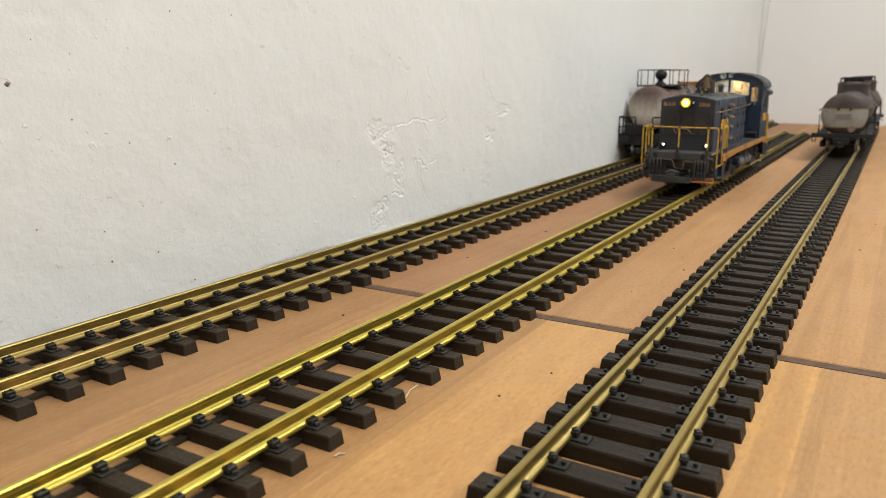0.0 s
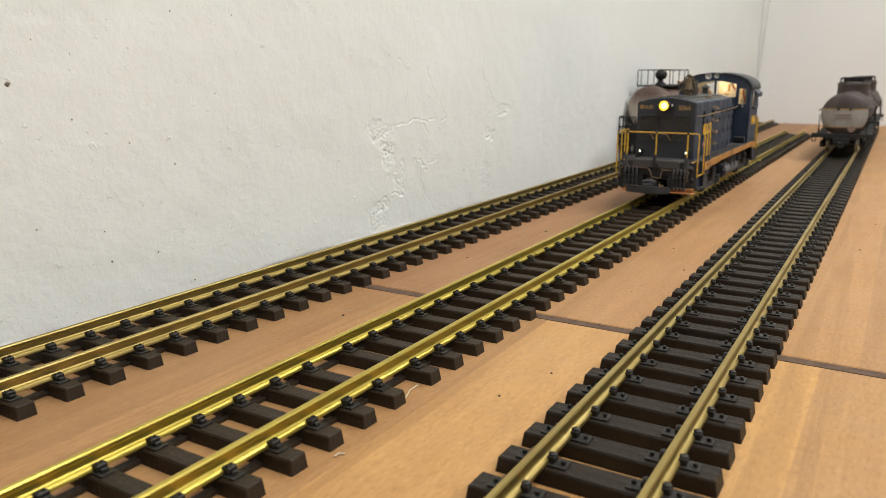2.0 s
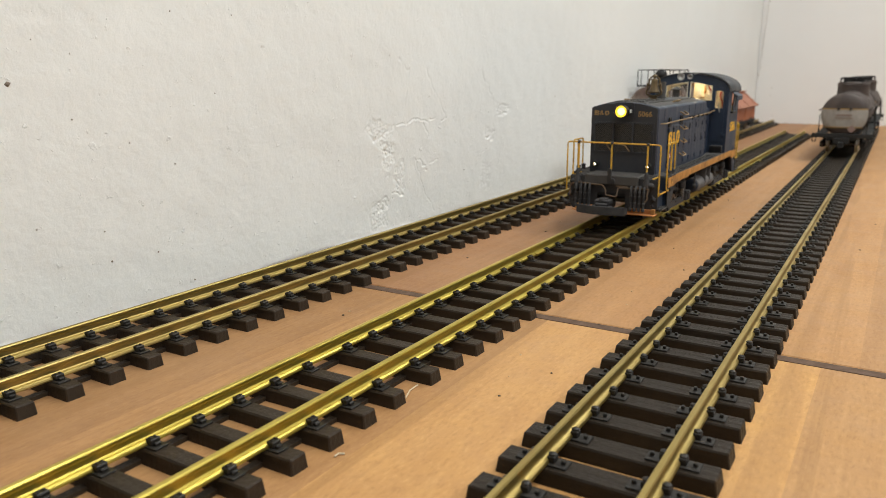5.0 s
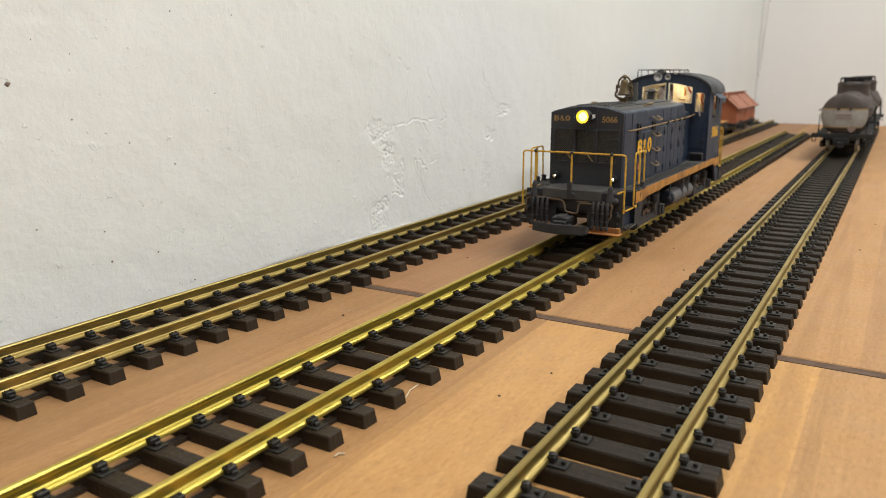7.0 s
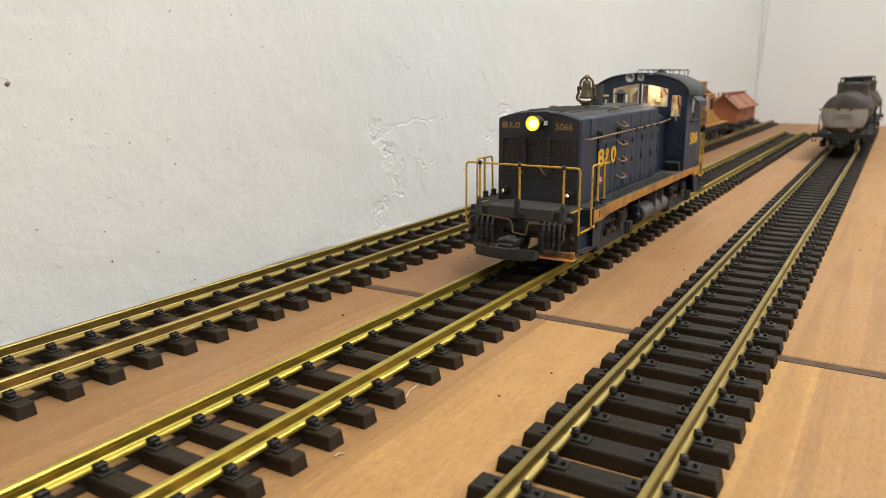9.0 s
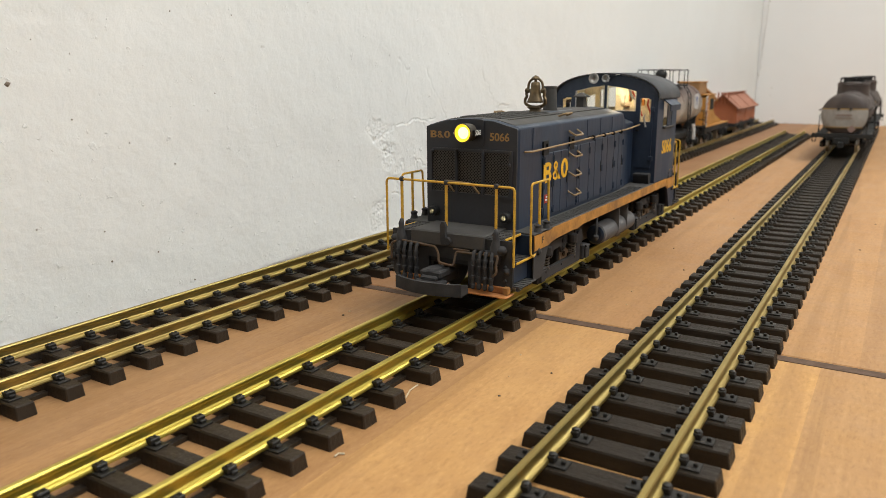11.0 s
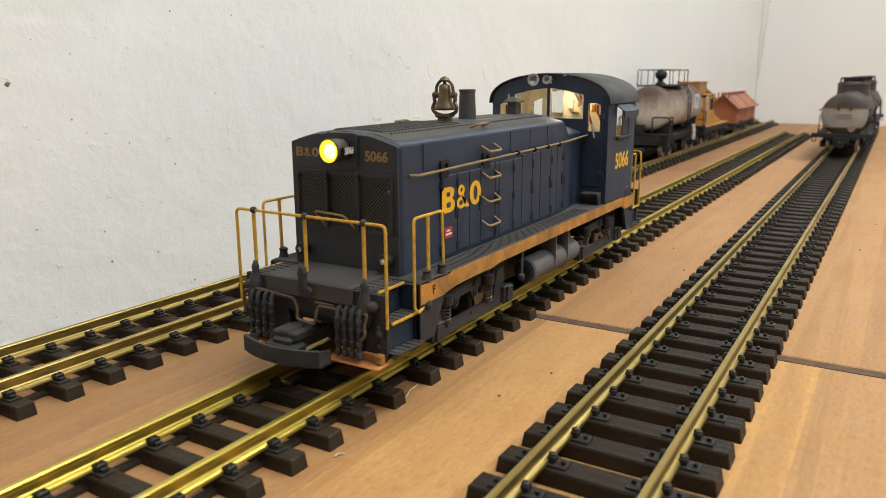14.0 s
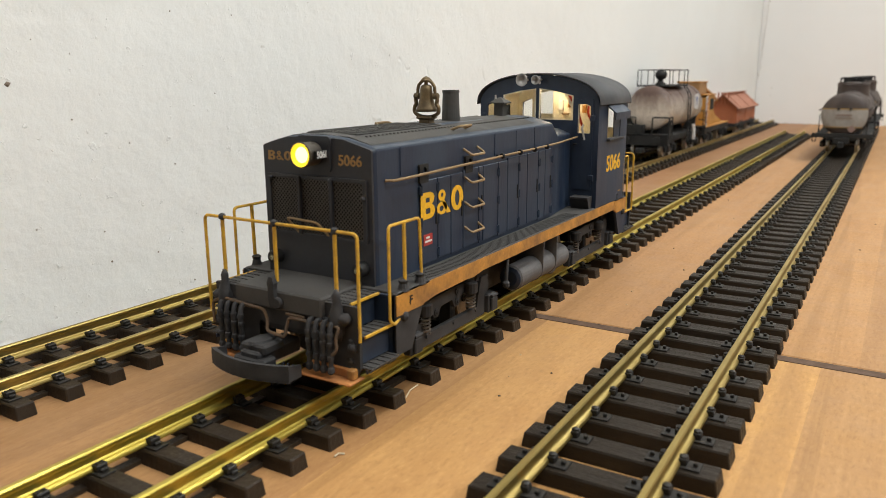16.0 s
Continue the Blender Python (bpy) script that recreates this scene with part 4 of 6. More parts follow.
def build_cab(root):
    cab = empty("cab")
    cab.parent = root
    line = [(x, z) for x, z in arch(CAB_W, 0.1445, 0.1668)]
    outer = [(-CAB_W, DECK), (CAB_W, DECK)] + line
    def win(a, b, z0, zl, zr):
        return [(a, z0), (b, z0), (b, zr), ((a + b) / 2, (zl + zr) / 2 + 0.0006), (a, zl)]
    wins = [win(0.0022, 0.0288, 0.1338, 0.1560, 0.1512), win(-0.0288, -0.0022, 0.1338, 0.1512, 0.1560), win(0.0342, 0.0437, 0.1238, 0.1468, 0.1432), win(-0.0437, -0.0342, 0.1238, 0.1432, 0.1468)]
    for name, y, lining in (("front_wall", CAB0, 1), ("rear_wall", CAB1 - 0.0014, -1)):
        wall = part(name, plate(B(), outer, wins, "y", y, y + 0.0014), M_BLUE, cab, "dark blue arched cab wall")
        part("lining", plate(B(), [(x * 0.975, z - 0.0006 if z > 0.1 else z) for x, z in outer], wins, "y", y + (0.0016 if lining > 0 else -0.0006), y + (0.0020 if lining > 0 else -0.0002)), M_CREAM, wall, "cream cab lining")
        for hole in wins:
            us, vs = [p[0] for p in hole], [p[1] for p in hole]
            cu, cv = sum(us) / len(us), sum(vs) / len(vs)
            rim = [(cu + (u - cu) * 1.06, cv + (v - cv) * 1.06) for u, v in hole]
            f = part("window_frame", plate(B(), rim, [[(cu + (u - cu) * 0.985, cv + (v - cv) * 0.985) for u, v in hole]], "y", y - 0.0005 if lining > 0 else y + 0.0013, y + 0.0001 if lining > 0 else y + 0.0019), M_CREAM if cu > -0.03 else M_BLUE, wall, "pale window rubber")
            pane = part("pane", plate(B(), hole, [], "y", y + 0.0005, y + 0.0008), M_GLASS, wall, "clear window pane")
            pane.visible_shadow = False
    for s in (-1, 1):
        hole = oblong(0.2815, 0.3120, 0.1185, 0.1425, 0.0012)
        wall = part("side_wall", plate(B(), [(CAB0 + 0.0015, DECK), (CAB1 - 0.0015, DECK), (CAB1 - 0.0015, 0.1452), (CAB0 + 0.0015, 0.1452)], [hole], "x", s * (CAB_W - 0.0014), s * CAB_W), M_BLUE, cab, "dark blue cab side")
        part("lining", plate(B(), [(CAB0 + 0.0022, DECK), (CAB1 - 0.0022, DECK), (CAB1 - 0.0022, 0.1440), (CAB0 + 0.0022, 0.1440)], [hole], "x", s * (CAB_W - 0.0020), s * (CAB_W - 0.0016)), M_CREAM, wall)
        part("sill", box(B(), min(s * CAB_W, s * (CAB_W + 0.0030)), max(s * CAB_W, s * (CAB_W + 0.0030)), 0.2800, 0.3135, 0.1165, 0.1185, 0.0004), M_FRAME, wall, "dusty window sill")
        part("sash", box(B(), min(s * (CAB_W - 0.0012), s * (CAB_W - 0.0004)), max(s * (CAB_W - 0.0012), s * (CAB_W - 0.0004)), 0.2975, 0.3118, 0.1187, 0.1424, 0.0003), M_BLUE, wall)
        bm = B()
        prism(bm, [(s * CAB_W, 0.1432), (s * CAB_W, 0.1444), (s * (CAB_W + 0.0075), 0.1385), (s * (CAB_W + 0.0072), 0.1330), (s * (CAB_W + 0.0066), 0.1330), (s * (CAB_W + 0.0066), 0.1380)], "y", 0.2790, 0.3140)
        part("awning", bm, M_BLUE, wall, "dark blue window awning")
        writing("number", "5066", 0.0172, pose(s * (CAB_W + 0.0001), 0.2985 if s > 0 else 0.295, 0.0980) @ pose(0, 0, 0, 90, 0, 90 * s), M_LETTER, wall, squeeze=0.98, label="yellow number")
        part("text_bar", box(B(), min(s * CAB_W, s * (CAB_W + 0.0002)), max(s * CAB_W, s * (CAB_W + 0.0002)), 0.3125, 0.3190, 0.0735, 0.0742), M_LETTER_DULL, wall)
        # cab door beside the hood, its hinges, handle and step
        door = part("cab_door", plate(B(), oblong(s * 0.0382 - 0.0078, s * 0.0382 + 0.0078, 0.0810, 0.1490, 0.0008), [oblong(s * 0.0390 - 0.0050, s * 0.0390 + 0.0050, 0.1235, 0.1452, 0.001)], "y", CAB0 - 0.0010, CAB0 - 0.0001), M_BLUE, cab, "narrow dark blue cab door")
        for z in (0.090, 0.135):
            part("hinge", box(B(), s * 0.0460 - 0.0020, s * 0.0460 + 0.0020, CAB0 - 0.0024, CAB0 - 0.0009, z - 0.0022, z + 0.0022, 0.0004), M_BLUE, door)
        part("handle", wire(B(), [(s * 0.0385, CAB0 - 0.0012, 0.1300), (s * 0.0388, CAB0 - 0.0040, 0.1275), (s * 0.0410, CAB0 - 0.0045, 0.1190)], 0.0008, 6), M_HORN, door, "grey wiper arm")
        part("knob", box(B(), s * 0.0325 - 0.0014, s * 0.0325 + 0.0014, CAB0 - 0.0030, CAB0 - 0.0009, 0.1150, 0.1160, 0.0003), M_BLACK, door)
        bm = B()
        prism(bm, [(CAB0 - 0.0060, DECK), (CAB0 - 0.0002, DECK), (CAB0 - 0.0002, 0.0762), (CAB0 - 0.0095, 0.0758), (CAB0 - 0.0095, 0.0745)], "x", s * 0.0400 - 0.0072, s * 0.0400 + 0.0072)
        part("door_step", bm, M_FRAME, cab, "dusty grey step box")
    bm = B()
    a = [(x * 1.035, z + 0.0010) for x, z in arch(CAB_W, 0.1440, 0.1672)]
    b = [(x * 1.035, z + 0.0002) for x, z in arch(CAB_W, 0.1440, 0.1672)][::-1]
    prism(bm, a + b, "y", CAB0 - 0.0028, CAB1 + 0.0035)
    roof = part("roof", bm, M_CABROOF, cab, "dusty grey-blue arched cab roof")
    for f in roof.data.polygons:
        f.use_smooth = abs(f.normal.y) < 0.5
    for x, r in ((-0.0084, 0.0050), (0.0030, 0.0036)):
        horn = part("horn", turned(B(), [(0.0008, -0.0118), (0.0010, -0.0080), (0.0016, -0.0040), (r * 0.62, -0.0012), (r, 0.0), (r * 0.92, 0.0001), (r * 0.5, -0.0014), (0.0006, -0.0040), (0, -0.0041)], along("-y", x, CAB0 - 0.0120, 0.1632), 20), M_HORN, cab, "grey metal air horn", smooth=True)
        part("mount", rod(B(), "z", x, CAB0 - 0.004, 0.1600, 0.0009, 0.006, 8), M_HORN, horn)
    # inside: bulb, seat, wires, and a back panel added to look bright through the windows
    part("bulb", turned(B(), [(0, -0.0032), (0.0018, -0.0024), (0.0022, 0), (0.0016, 0.0022), (0.0, 0.0026)], pose(0.010, 0.279, 0.1585), 12), M_BULB, cab, "warm glowing bulb")
    part("ceiling", plate(B(), [(x * 0.96, z - 0.0012) for x, z in arch(CAB_W, 0.1440, 0.1665)] + [(x * 0.96, z - 0.0018) for x, z in arch(CAB_W, 0.1440, 0.1665)][::-1], [], "y", CAB0 + 0.0024, CAB1 - 0.0024), M_CREAM, cab, "cream cab ceiling")
    panel = part("control_panel", box(B(), -0.002, 0.033, 0.2960, 0.2985, DECK, 0.1585, 0.0006), M_CREAM, cab, "added cream back panel that catches the bulb's light")
    for k, (x, z, w, h, m) in enumerate(((0.006, 0.143, 0.004, 0.008, M_WHITE), (0.013, 0.146, 0.002, 0.010, M_ORANGE), (0.0185, 0.142, 0.003, 0.009, M_WHITE), (0.026, 0.140, 0.003, 0.006, M_ORANGE), (0.010, 0.136, 0.006, 0.0015, M_GRAB))):
        part("panel_box", box(B(), x - w / 2, x + w / 2, 0.2935, 0.2960, z - h / 2, z + h / 2, 0.0003), m, panel)
    part("seat", box(B(), 0.030, 0.044, 0.296, 0.310, DECK, 0.108, 0.002), M_BLACK, cab)
    part("wire", wire(B(), [(0.020, 0.2720, 0.1560), (0.0225, 0.2725, 0.1500), (0.0260, 0.2740, 0.1440), (0.0285, 0.275, 0.1380), (0.030, 0.280, 0.128)], 0.0010, 6, bend=0.004), M_WIRE_RED, cab, "loose red wire")
    part("wire", wire(B(), [(0.0185, 0.2715, 0.1565), (0.0190, 0.2720, 0.1520), (0.0215, 0.2730, 0.1465), (0.0240, 0.274, 0.1430)], 0.0014, 6, bend=0.004), M_WHITE, cab, "loose white wire")
    part("wire", wire(B(), [(0.0380, 0.2720, 0.1440), (0.0372, 0.2725, 0.1380), (0.0400, 0.2740, 0.1320), (0.0410, 0.276, 0.122)], 0.0009, 6, bend=0.004), M_WIRE_RED, cab, "loose red wire")


def tread(bm, x0, x1, y0, y1, z):
    box(bm, x0, x1, y0, y1, z - 0.0009, z, 0.0002)
    n = 5
    for i in range(n):
        for j in range(5):
            u = x0 + (x1 - x0) * (i + 0.5) / n
            v = y0 + (y1 - y0) * (j + 0.5) / 5
            box(bm, u - 0.0009, u + 0.0009, v - 0.0006, v + 0.0006, z, z + 0.0004)


def build_end(root, s_y, y_hood):
    """Platform, pilot, steps and rails of one end; s_y = 1 for the front (towards -y), -1 for the rear."""
    def Y(v):
        return v if s_y > 0 else y_hood - v
    def bx(x0, x1, y0, y1, z0, z1, bev=0.0004, bm=None):
        a, b = sorted((Y(y0), Y(y1)))
        return box(bm or B(), x0, x1, a, b, z0, z1, bev)
    plat = part("platform", bx(-0.0275, 0.0275, -0.0335, 0.004, 0.0585, 0.0680, 0.0008), M_DECK, root, "dusty grey end platform")
    part("buffer", rod(B(), "-y" if s_y > 0 else "y", 0.002, Y(-0.0334), 0.0625, 0.0029, 0.0022, 14, 0.0006), M_FRAME, plat)
    pilot = part("pilot", plate(B(), [(-0.0438, 0.0660), (-0.0438, 0.0370), (-0.0410, 0.0320), (-0.0150, 0.0320), (-0.0150, 0.0500), (0.0150, 0.0500), (0.0150, 0.0320), (0.0440, 0.0320), (0.0470, 0.0370), (0.0470, 0.0660)][::-1], [], "y", Y(-0.0305), Y(-0.0285)), M_FRAME, root, "dusty grey pilot sheet")
    for x in (-0.0405, 0.042):
        for z in (0.040, 0.049):
            part("rivet", turned(B(), [(0.0016, 0), (0.0012, 0.0009), (0, 0.0012)], along("-y" if s_y > 0 else "y", x, Y(-0.0305), z), 8), M_FRAME, pilot)
    for x, w in ((-0.020, 0.006), (0.006, 0.012), (0.028, 0.008)):
        part("rust_strip", bx(x, x + w, -0.0346, -0.0336, 0.0572, 0.0584, 0.0003), M_LEVER, plat, "rusty brown edge")
    # hoses
    for x0, dx in ((-0.0352, 0.0047), (0.0222, 0.0043)):
        rail = part("hose_bar", bx(x0 - 0.0025, x0 + 0.0145, -0.0325, -0.0303, 0.0565, 0.0590), M_FRAME, pilot)
        for k in range(4):
            x = x0 + k * dx
            bm = B()
            wire(bm, [(x, Y(-0.0315), 0.0575), (x, Y(-0.0355), 0.0585), (x + 0.0004, Y(-0.0375), 0.0540), (x + 0.0002, Y(-0.0365), 0.0460), (x, Y(-0.0368), 0.0378)], 0.0012, 8, bend=0.003)
            for z in (0.0520, 0.0478, 0.0410):
                rod(bm, "z", x + 0.0002, Y(-0.0370), z, 0.0016, 0.0022, 8, 0.0003)
            turned(bm, [(0.0010, 0), (0.0018, 0.001), (0.0017, 0.003), (0.0009, 0.0042)], pose(x, Y(-0.0368), 0.0342), 8)
            part("air_hose", bm, M_FRAME, pilot, "dusty grey air hose")
    for s in (-1, 1):
        bm = B()
        outer = 0.0470 if s * s_y > 0 else 0.0380
        foot = bx(min(s * 0.0150, s * outer), max(s * 0.0150, s * outer), -0.0385, -0.0270, 0.0308, 0.0322, 0.0006)
        f = part("footboard", foot, M_RUST, root, "rusty orange footboard")
        part("kickplate", bx(min(s * 0.0190, s * (outer - 0.002)), max(s * 0.0190, s * (outer - 0.002)), -0.0325, -0.0306, 0.0322, 0.0366, 0.0005), M_RUST, f)
        part("bracket", bx(min(s * (outer - 0.005), s * (outer - 0.001)), max(s * (outer - 0.005), s * (outer - 0.001)), -0.0345, -0.0306, 0.0322, 0.0372, 0.0006), M_ORANGE, f)
        # steps between pilot and side skirt
        well = part("step_well", bx(min(s * 0.0300, s * 0.0312), max(s * 0.0300, s * 0.0312), -0.0285, -0.0040, 0.0330, 0.0660, 0.0), M_BLUE, root, "dark blue step well")
        for z, u, w in ((0.0665, 0.0270, 0.0400), (0.0522, 0.0385, 0.0480), (0.0372, 0.0435, 0.0520)):
            bm = B()
            x0, x1 = sorted((s * u, s * w))
            y0, y1 = sorted((Y(-0.0284), Y(-0.0060)))
            tread(bm, x0, x1, y0, y1, z)
            st = part("step", bm, M_DECK, well, "grey ribbed step")
            part("riser", bx(min(s * (w - 0.0025), s * (w - 0.0035)), max(s * (w - 0.0025), s * (w - 0.0035)), -0.0284, -0.0060, z - 0.0142 if z > 0.04 else z - 0.0030, z - 0.0009, 0.0), M_BLUE, well)
            if z > 0.04:
                part("edging", bx(min(s * w, s * (w + 0.0010)), max(s * w, s * (w + 0.0010)), -0.0282, -0.0062, z - 0.0012, z + 0.0002, 0.0002), M_YELLOW, st, "worn yellow step edge")
        cheek = part("cheek", bx(min(s * 0.0312, s * 0.0490), max(s * 0.0312, s * 0.0490), -0.0058, -0.0040, 0.0345, 0.0655, 0.0), M_BLUE, well)
        # side skirt with its orange plate
        prof = [(Y(-0.0058), 0.0355), (Y(-0.0058), DECK - 0.0004), (Y(0.0240), DECK - 0.0004), (Y(0.0180), 0.0560), (Y(0.0075), 0.0355)]
        bm = B()
        prism(bm, prof, "x", s * 0.0478, s * 0.0500)
        skirt = part("side_skirt", bm, M_FRAME if s_y > 0 else M_BLUE, root, "dusty grey side skirt")
        bm = B()
        prism(bm, [(Y(-0.0058), 0.0555), (Y(-0.0058), 0.0655), (Y(0.0240), 0.0655), (Y(0.0175), 0.0555)], "x", s * 0.0500, s * 0.0506)
        pl = part("orange_plate", bm, M_ORANGE, skirt, "weathered orange plate")
        if s_y > 0:
            writing("letter", "F", 0.0062, pose(s * 0.0507, 0.0062, 0.0608) @ pose(0, 0, 0, 90, 0, 90 * s), M_BLACK, pl)
        # stanchions and rails
        x = s * 0.0495
        rail = part("stair_rail", wire(B(), [(x - s * 0.001, Y(0.001), 0.0540), (x + s * 0.0015, Y(-0.0085), 0.0525), (x, Y(-0.0100), 0.0545), (x, Y(-0.0100), 0.1000), (x, Y(0.0160), 0.1000), (x, Y(0.0175), 0.0700)], 0.00078, 8, bend=0.0025), M_YELLOW, root, "worn yellow stair handrail")
        part("post", wire(B(), [(x, Y(0.0030), 0.0700), (x, Y(0.0026), 0.1000)], 0.00095, 8), M_YELLOW, rail)
        for v in (0.0030, 0.0175):
            part("socket", turned(B(), [(0.0032, 0), (0.0026, 0.0012), (0.0021, 0.0036), (0.0026, 0.0052), (0.0012, 0.0062)], pose(x - s * 0.001, Y(v), DECK - 0.0006), 10), M_FRAME, rail)
        part("boss", turned(B(), [(0.0026, 0), (0.0022, 0.0015), (0, 0.0022)], along("x" if s > 0 else "-x", s * 0.0500, Y(0.0010), 0.0540), 10), M_FRAME, rail)
        cast = B()
        turned(cast, [(0.0014, 0.0), (0.0030, 0.0030), (0.0040, 0.0085), (0.0036, 0.0125), (0.0025, 0.0160), (0.0019, 0.0190), (0.0020, 0.0215), (0.0010, 0.0245)], pose(s * 0.0358, Y(-0.0318), 0.0490), 10)
        turned(cast, [(0.0010, -0.0040), (0.0026, -0.0025), (0.0028, 0.0020), (0.0012, 0.0040)], along("x", s * 0.0395, Y(-0.0320), 0.0600), 9)
        turned(cast, [(0.0028, 0.0), (0.0022, 0.0018), (0.0, 0.0028)], along("-y" if s_y > 0 else "y", s * 0.0430, Y(-0.0305), 0.0465), 9)
        for v in cast.verts:
            v.co += Vector((0.0009, 0.0006, 0.0006)) * noise.noise(v.co * 420.0 + Vector((s, s_y, 0)))
        part("corner_casting", cast, M_FRAME, pilot, "lumpy grey corner casting", smooth=True)
    part("post_base", loft(B(), [[(-0.001 - a, Y(-0.0345) - b, z), (-0.001 + a, Y(-0.0345) - b, z), (-0.001 + a, Y(-0.0345) + b, z), (-0.001 - a, Y(-0.0345) + b, z)] for a, b, z in ((0.0014, 0.0009, 0.0600), (0.0021, 0.0012, 0.0640), (0.0017, 0.0014, 0.0690), (0.0021, 0.0014, 0.0720), (0.0011, 0.0011, 0.0750))]), M_FRAME, plat)
    yr = Y(-0.0310)
    rail = part("end_rail", wire(B(), [(-0.0478, yr, 0.0505), (-0.0478, yr, 0.1000), (0.0478, yr, 0.1000), (0.0478, yr, 0.0500)], 0.00080, 8, bend=0.003), M_YELLOW, root, "worn yellow end handrail")
    for x in (-0.0355, -0.001, 0.0352):
        p = part("post", wire(B(), [(x, yr, 0.0720), (x, yr, 0.1000)], 0.00095, 8), M_YELLOW, rail)
        part("clamp", turned(B(), [(0.0010, -0.0014), (0.0017, -0.0006), (0.0017, 0.0010), (0.0008, 0.0018)], pose(x, yr, 0.1000), 8), M_FRAME, p)
    # uncoupling lever
    lever = [(-0.0420, 0.0350, 0.0460), (-0.0425, 0.0345, 0.0565), (-0.0360, 0.0340, 0.0595), (-0.0075, 0.0345, 0.0580), (-0.0042, 0.0355, 0.0535), (-0.0036, 0.0370, 0.0485), (0.0078, 0.0372, 0.0472),
             (0.0080, 0.0358, 0.0520), (0.0084, 0.0345, 0.0564), (0.0340, 0.0345, 0.0566), (0.0392, 0.0350, 0.0572), (0.0380, 0.0365, 0.0510), (0.0392, 0.0370, 0.0470), (0.0366, 0.0375, 0.0440)]
    part("uncoupling_lever", wire(B(), [(x, Y(-v), z) for x, v, z in lever], 0.0008, 7, bend=0.002), M_LEVER, root, "rusty brown uncoupling lever")
    # coupler: draft box, shank and a wide curved guard
    cp = part("coupler", bx(-0.0062, 0.0062, -0.0490, -0.0200, 0.0320, 0.0395, 0.001), M_FRAME, root, "dusty grey coupler with a wide guard")
    part("shank", bx(-0.0078, 0.0078, -0.0470, -0.0330, 0.0375, 0.0425, 0.001), M_FRAME, cp)
    bm = B()
    out = []
    for k in range(11):
        u = -1 + k / 5
        out.append((u * 0.0250, Y(-0.0555 + 0.006 * u * u)))
    inn = [(x * 0.94, y + (0.0016 if s_y > 0 else -0.0016)) for x, y in out][::-1]
    prism(bm, out + inn, "z", 0.0295, 0.0372)
    part("guard", bm, M_FRAME, cp, "curved grey coupler guard")
    for e in (-1, 1):
        bm = B()
        prism(bm, [(Y(-0.0496), 0.0295), (Y(-0.0496), 0.0372), (Y(-0.0410), 0.0352), (Y(-0.0410), 0.0295)], "x", e * 0.0236, e * 0.0249)
        part("guard_cheek", bm, M_FRAME, cp)
    part("guard_floor", plate(B(), [(x, y) for x, y in out] + [(0.0225, Y(-0.0425)), (-0.0225, Y(-0.0425))], [], "z", 0.0290, 0.0302), M_FRAME, cp)
    part("knuckle", bx(-0.0100, 0.0100, -0.0500, -0.0410, 0.0302, 0.0366, 0.001), M_FRAME, cp)
    part("latch_plate", turned(B(), [(0.0, 0.0014), (0.0056, 0.0012), (0.0062, 0.0)], pose(0, Y(-0.0400), 0.0424) @ Matrix.Diagonal((0.8, 1.3, 1, 1)), 18), M_FRAME, cp)
    part("spring", wire(B(), [(0.0100 + k * 0.0006, Y(-0.0380) + 0.0016 * math.cos(k * 1.3), 0.0310 + 0.0016 * math.sin(k * 1.3)) for k in range(18)], 0.0005, 5), M_BLACK, cp)
    # the head hangs a little to one side of the centre line
    swing = pose(-0.0040, 0, 0.0022)
    cp.matrix_local = swing


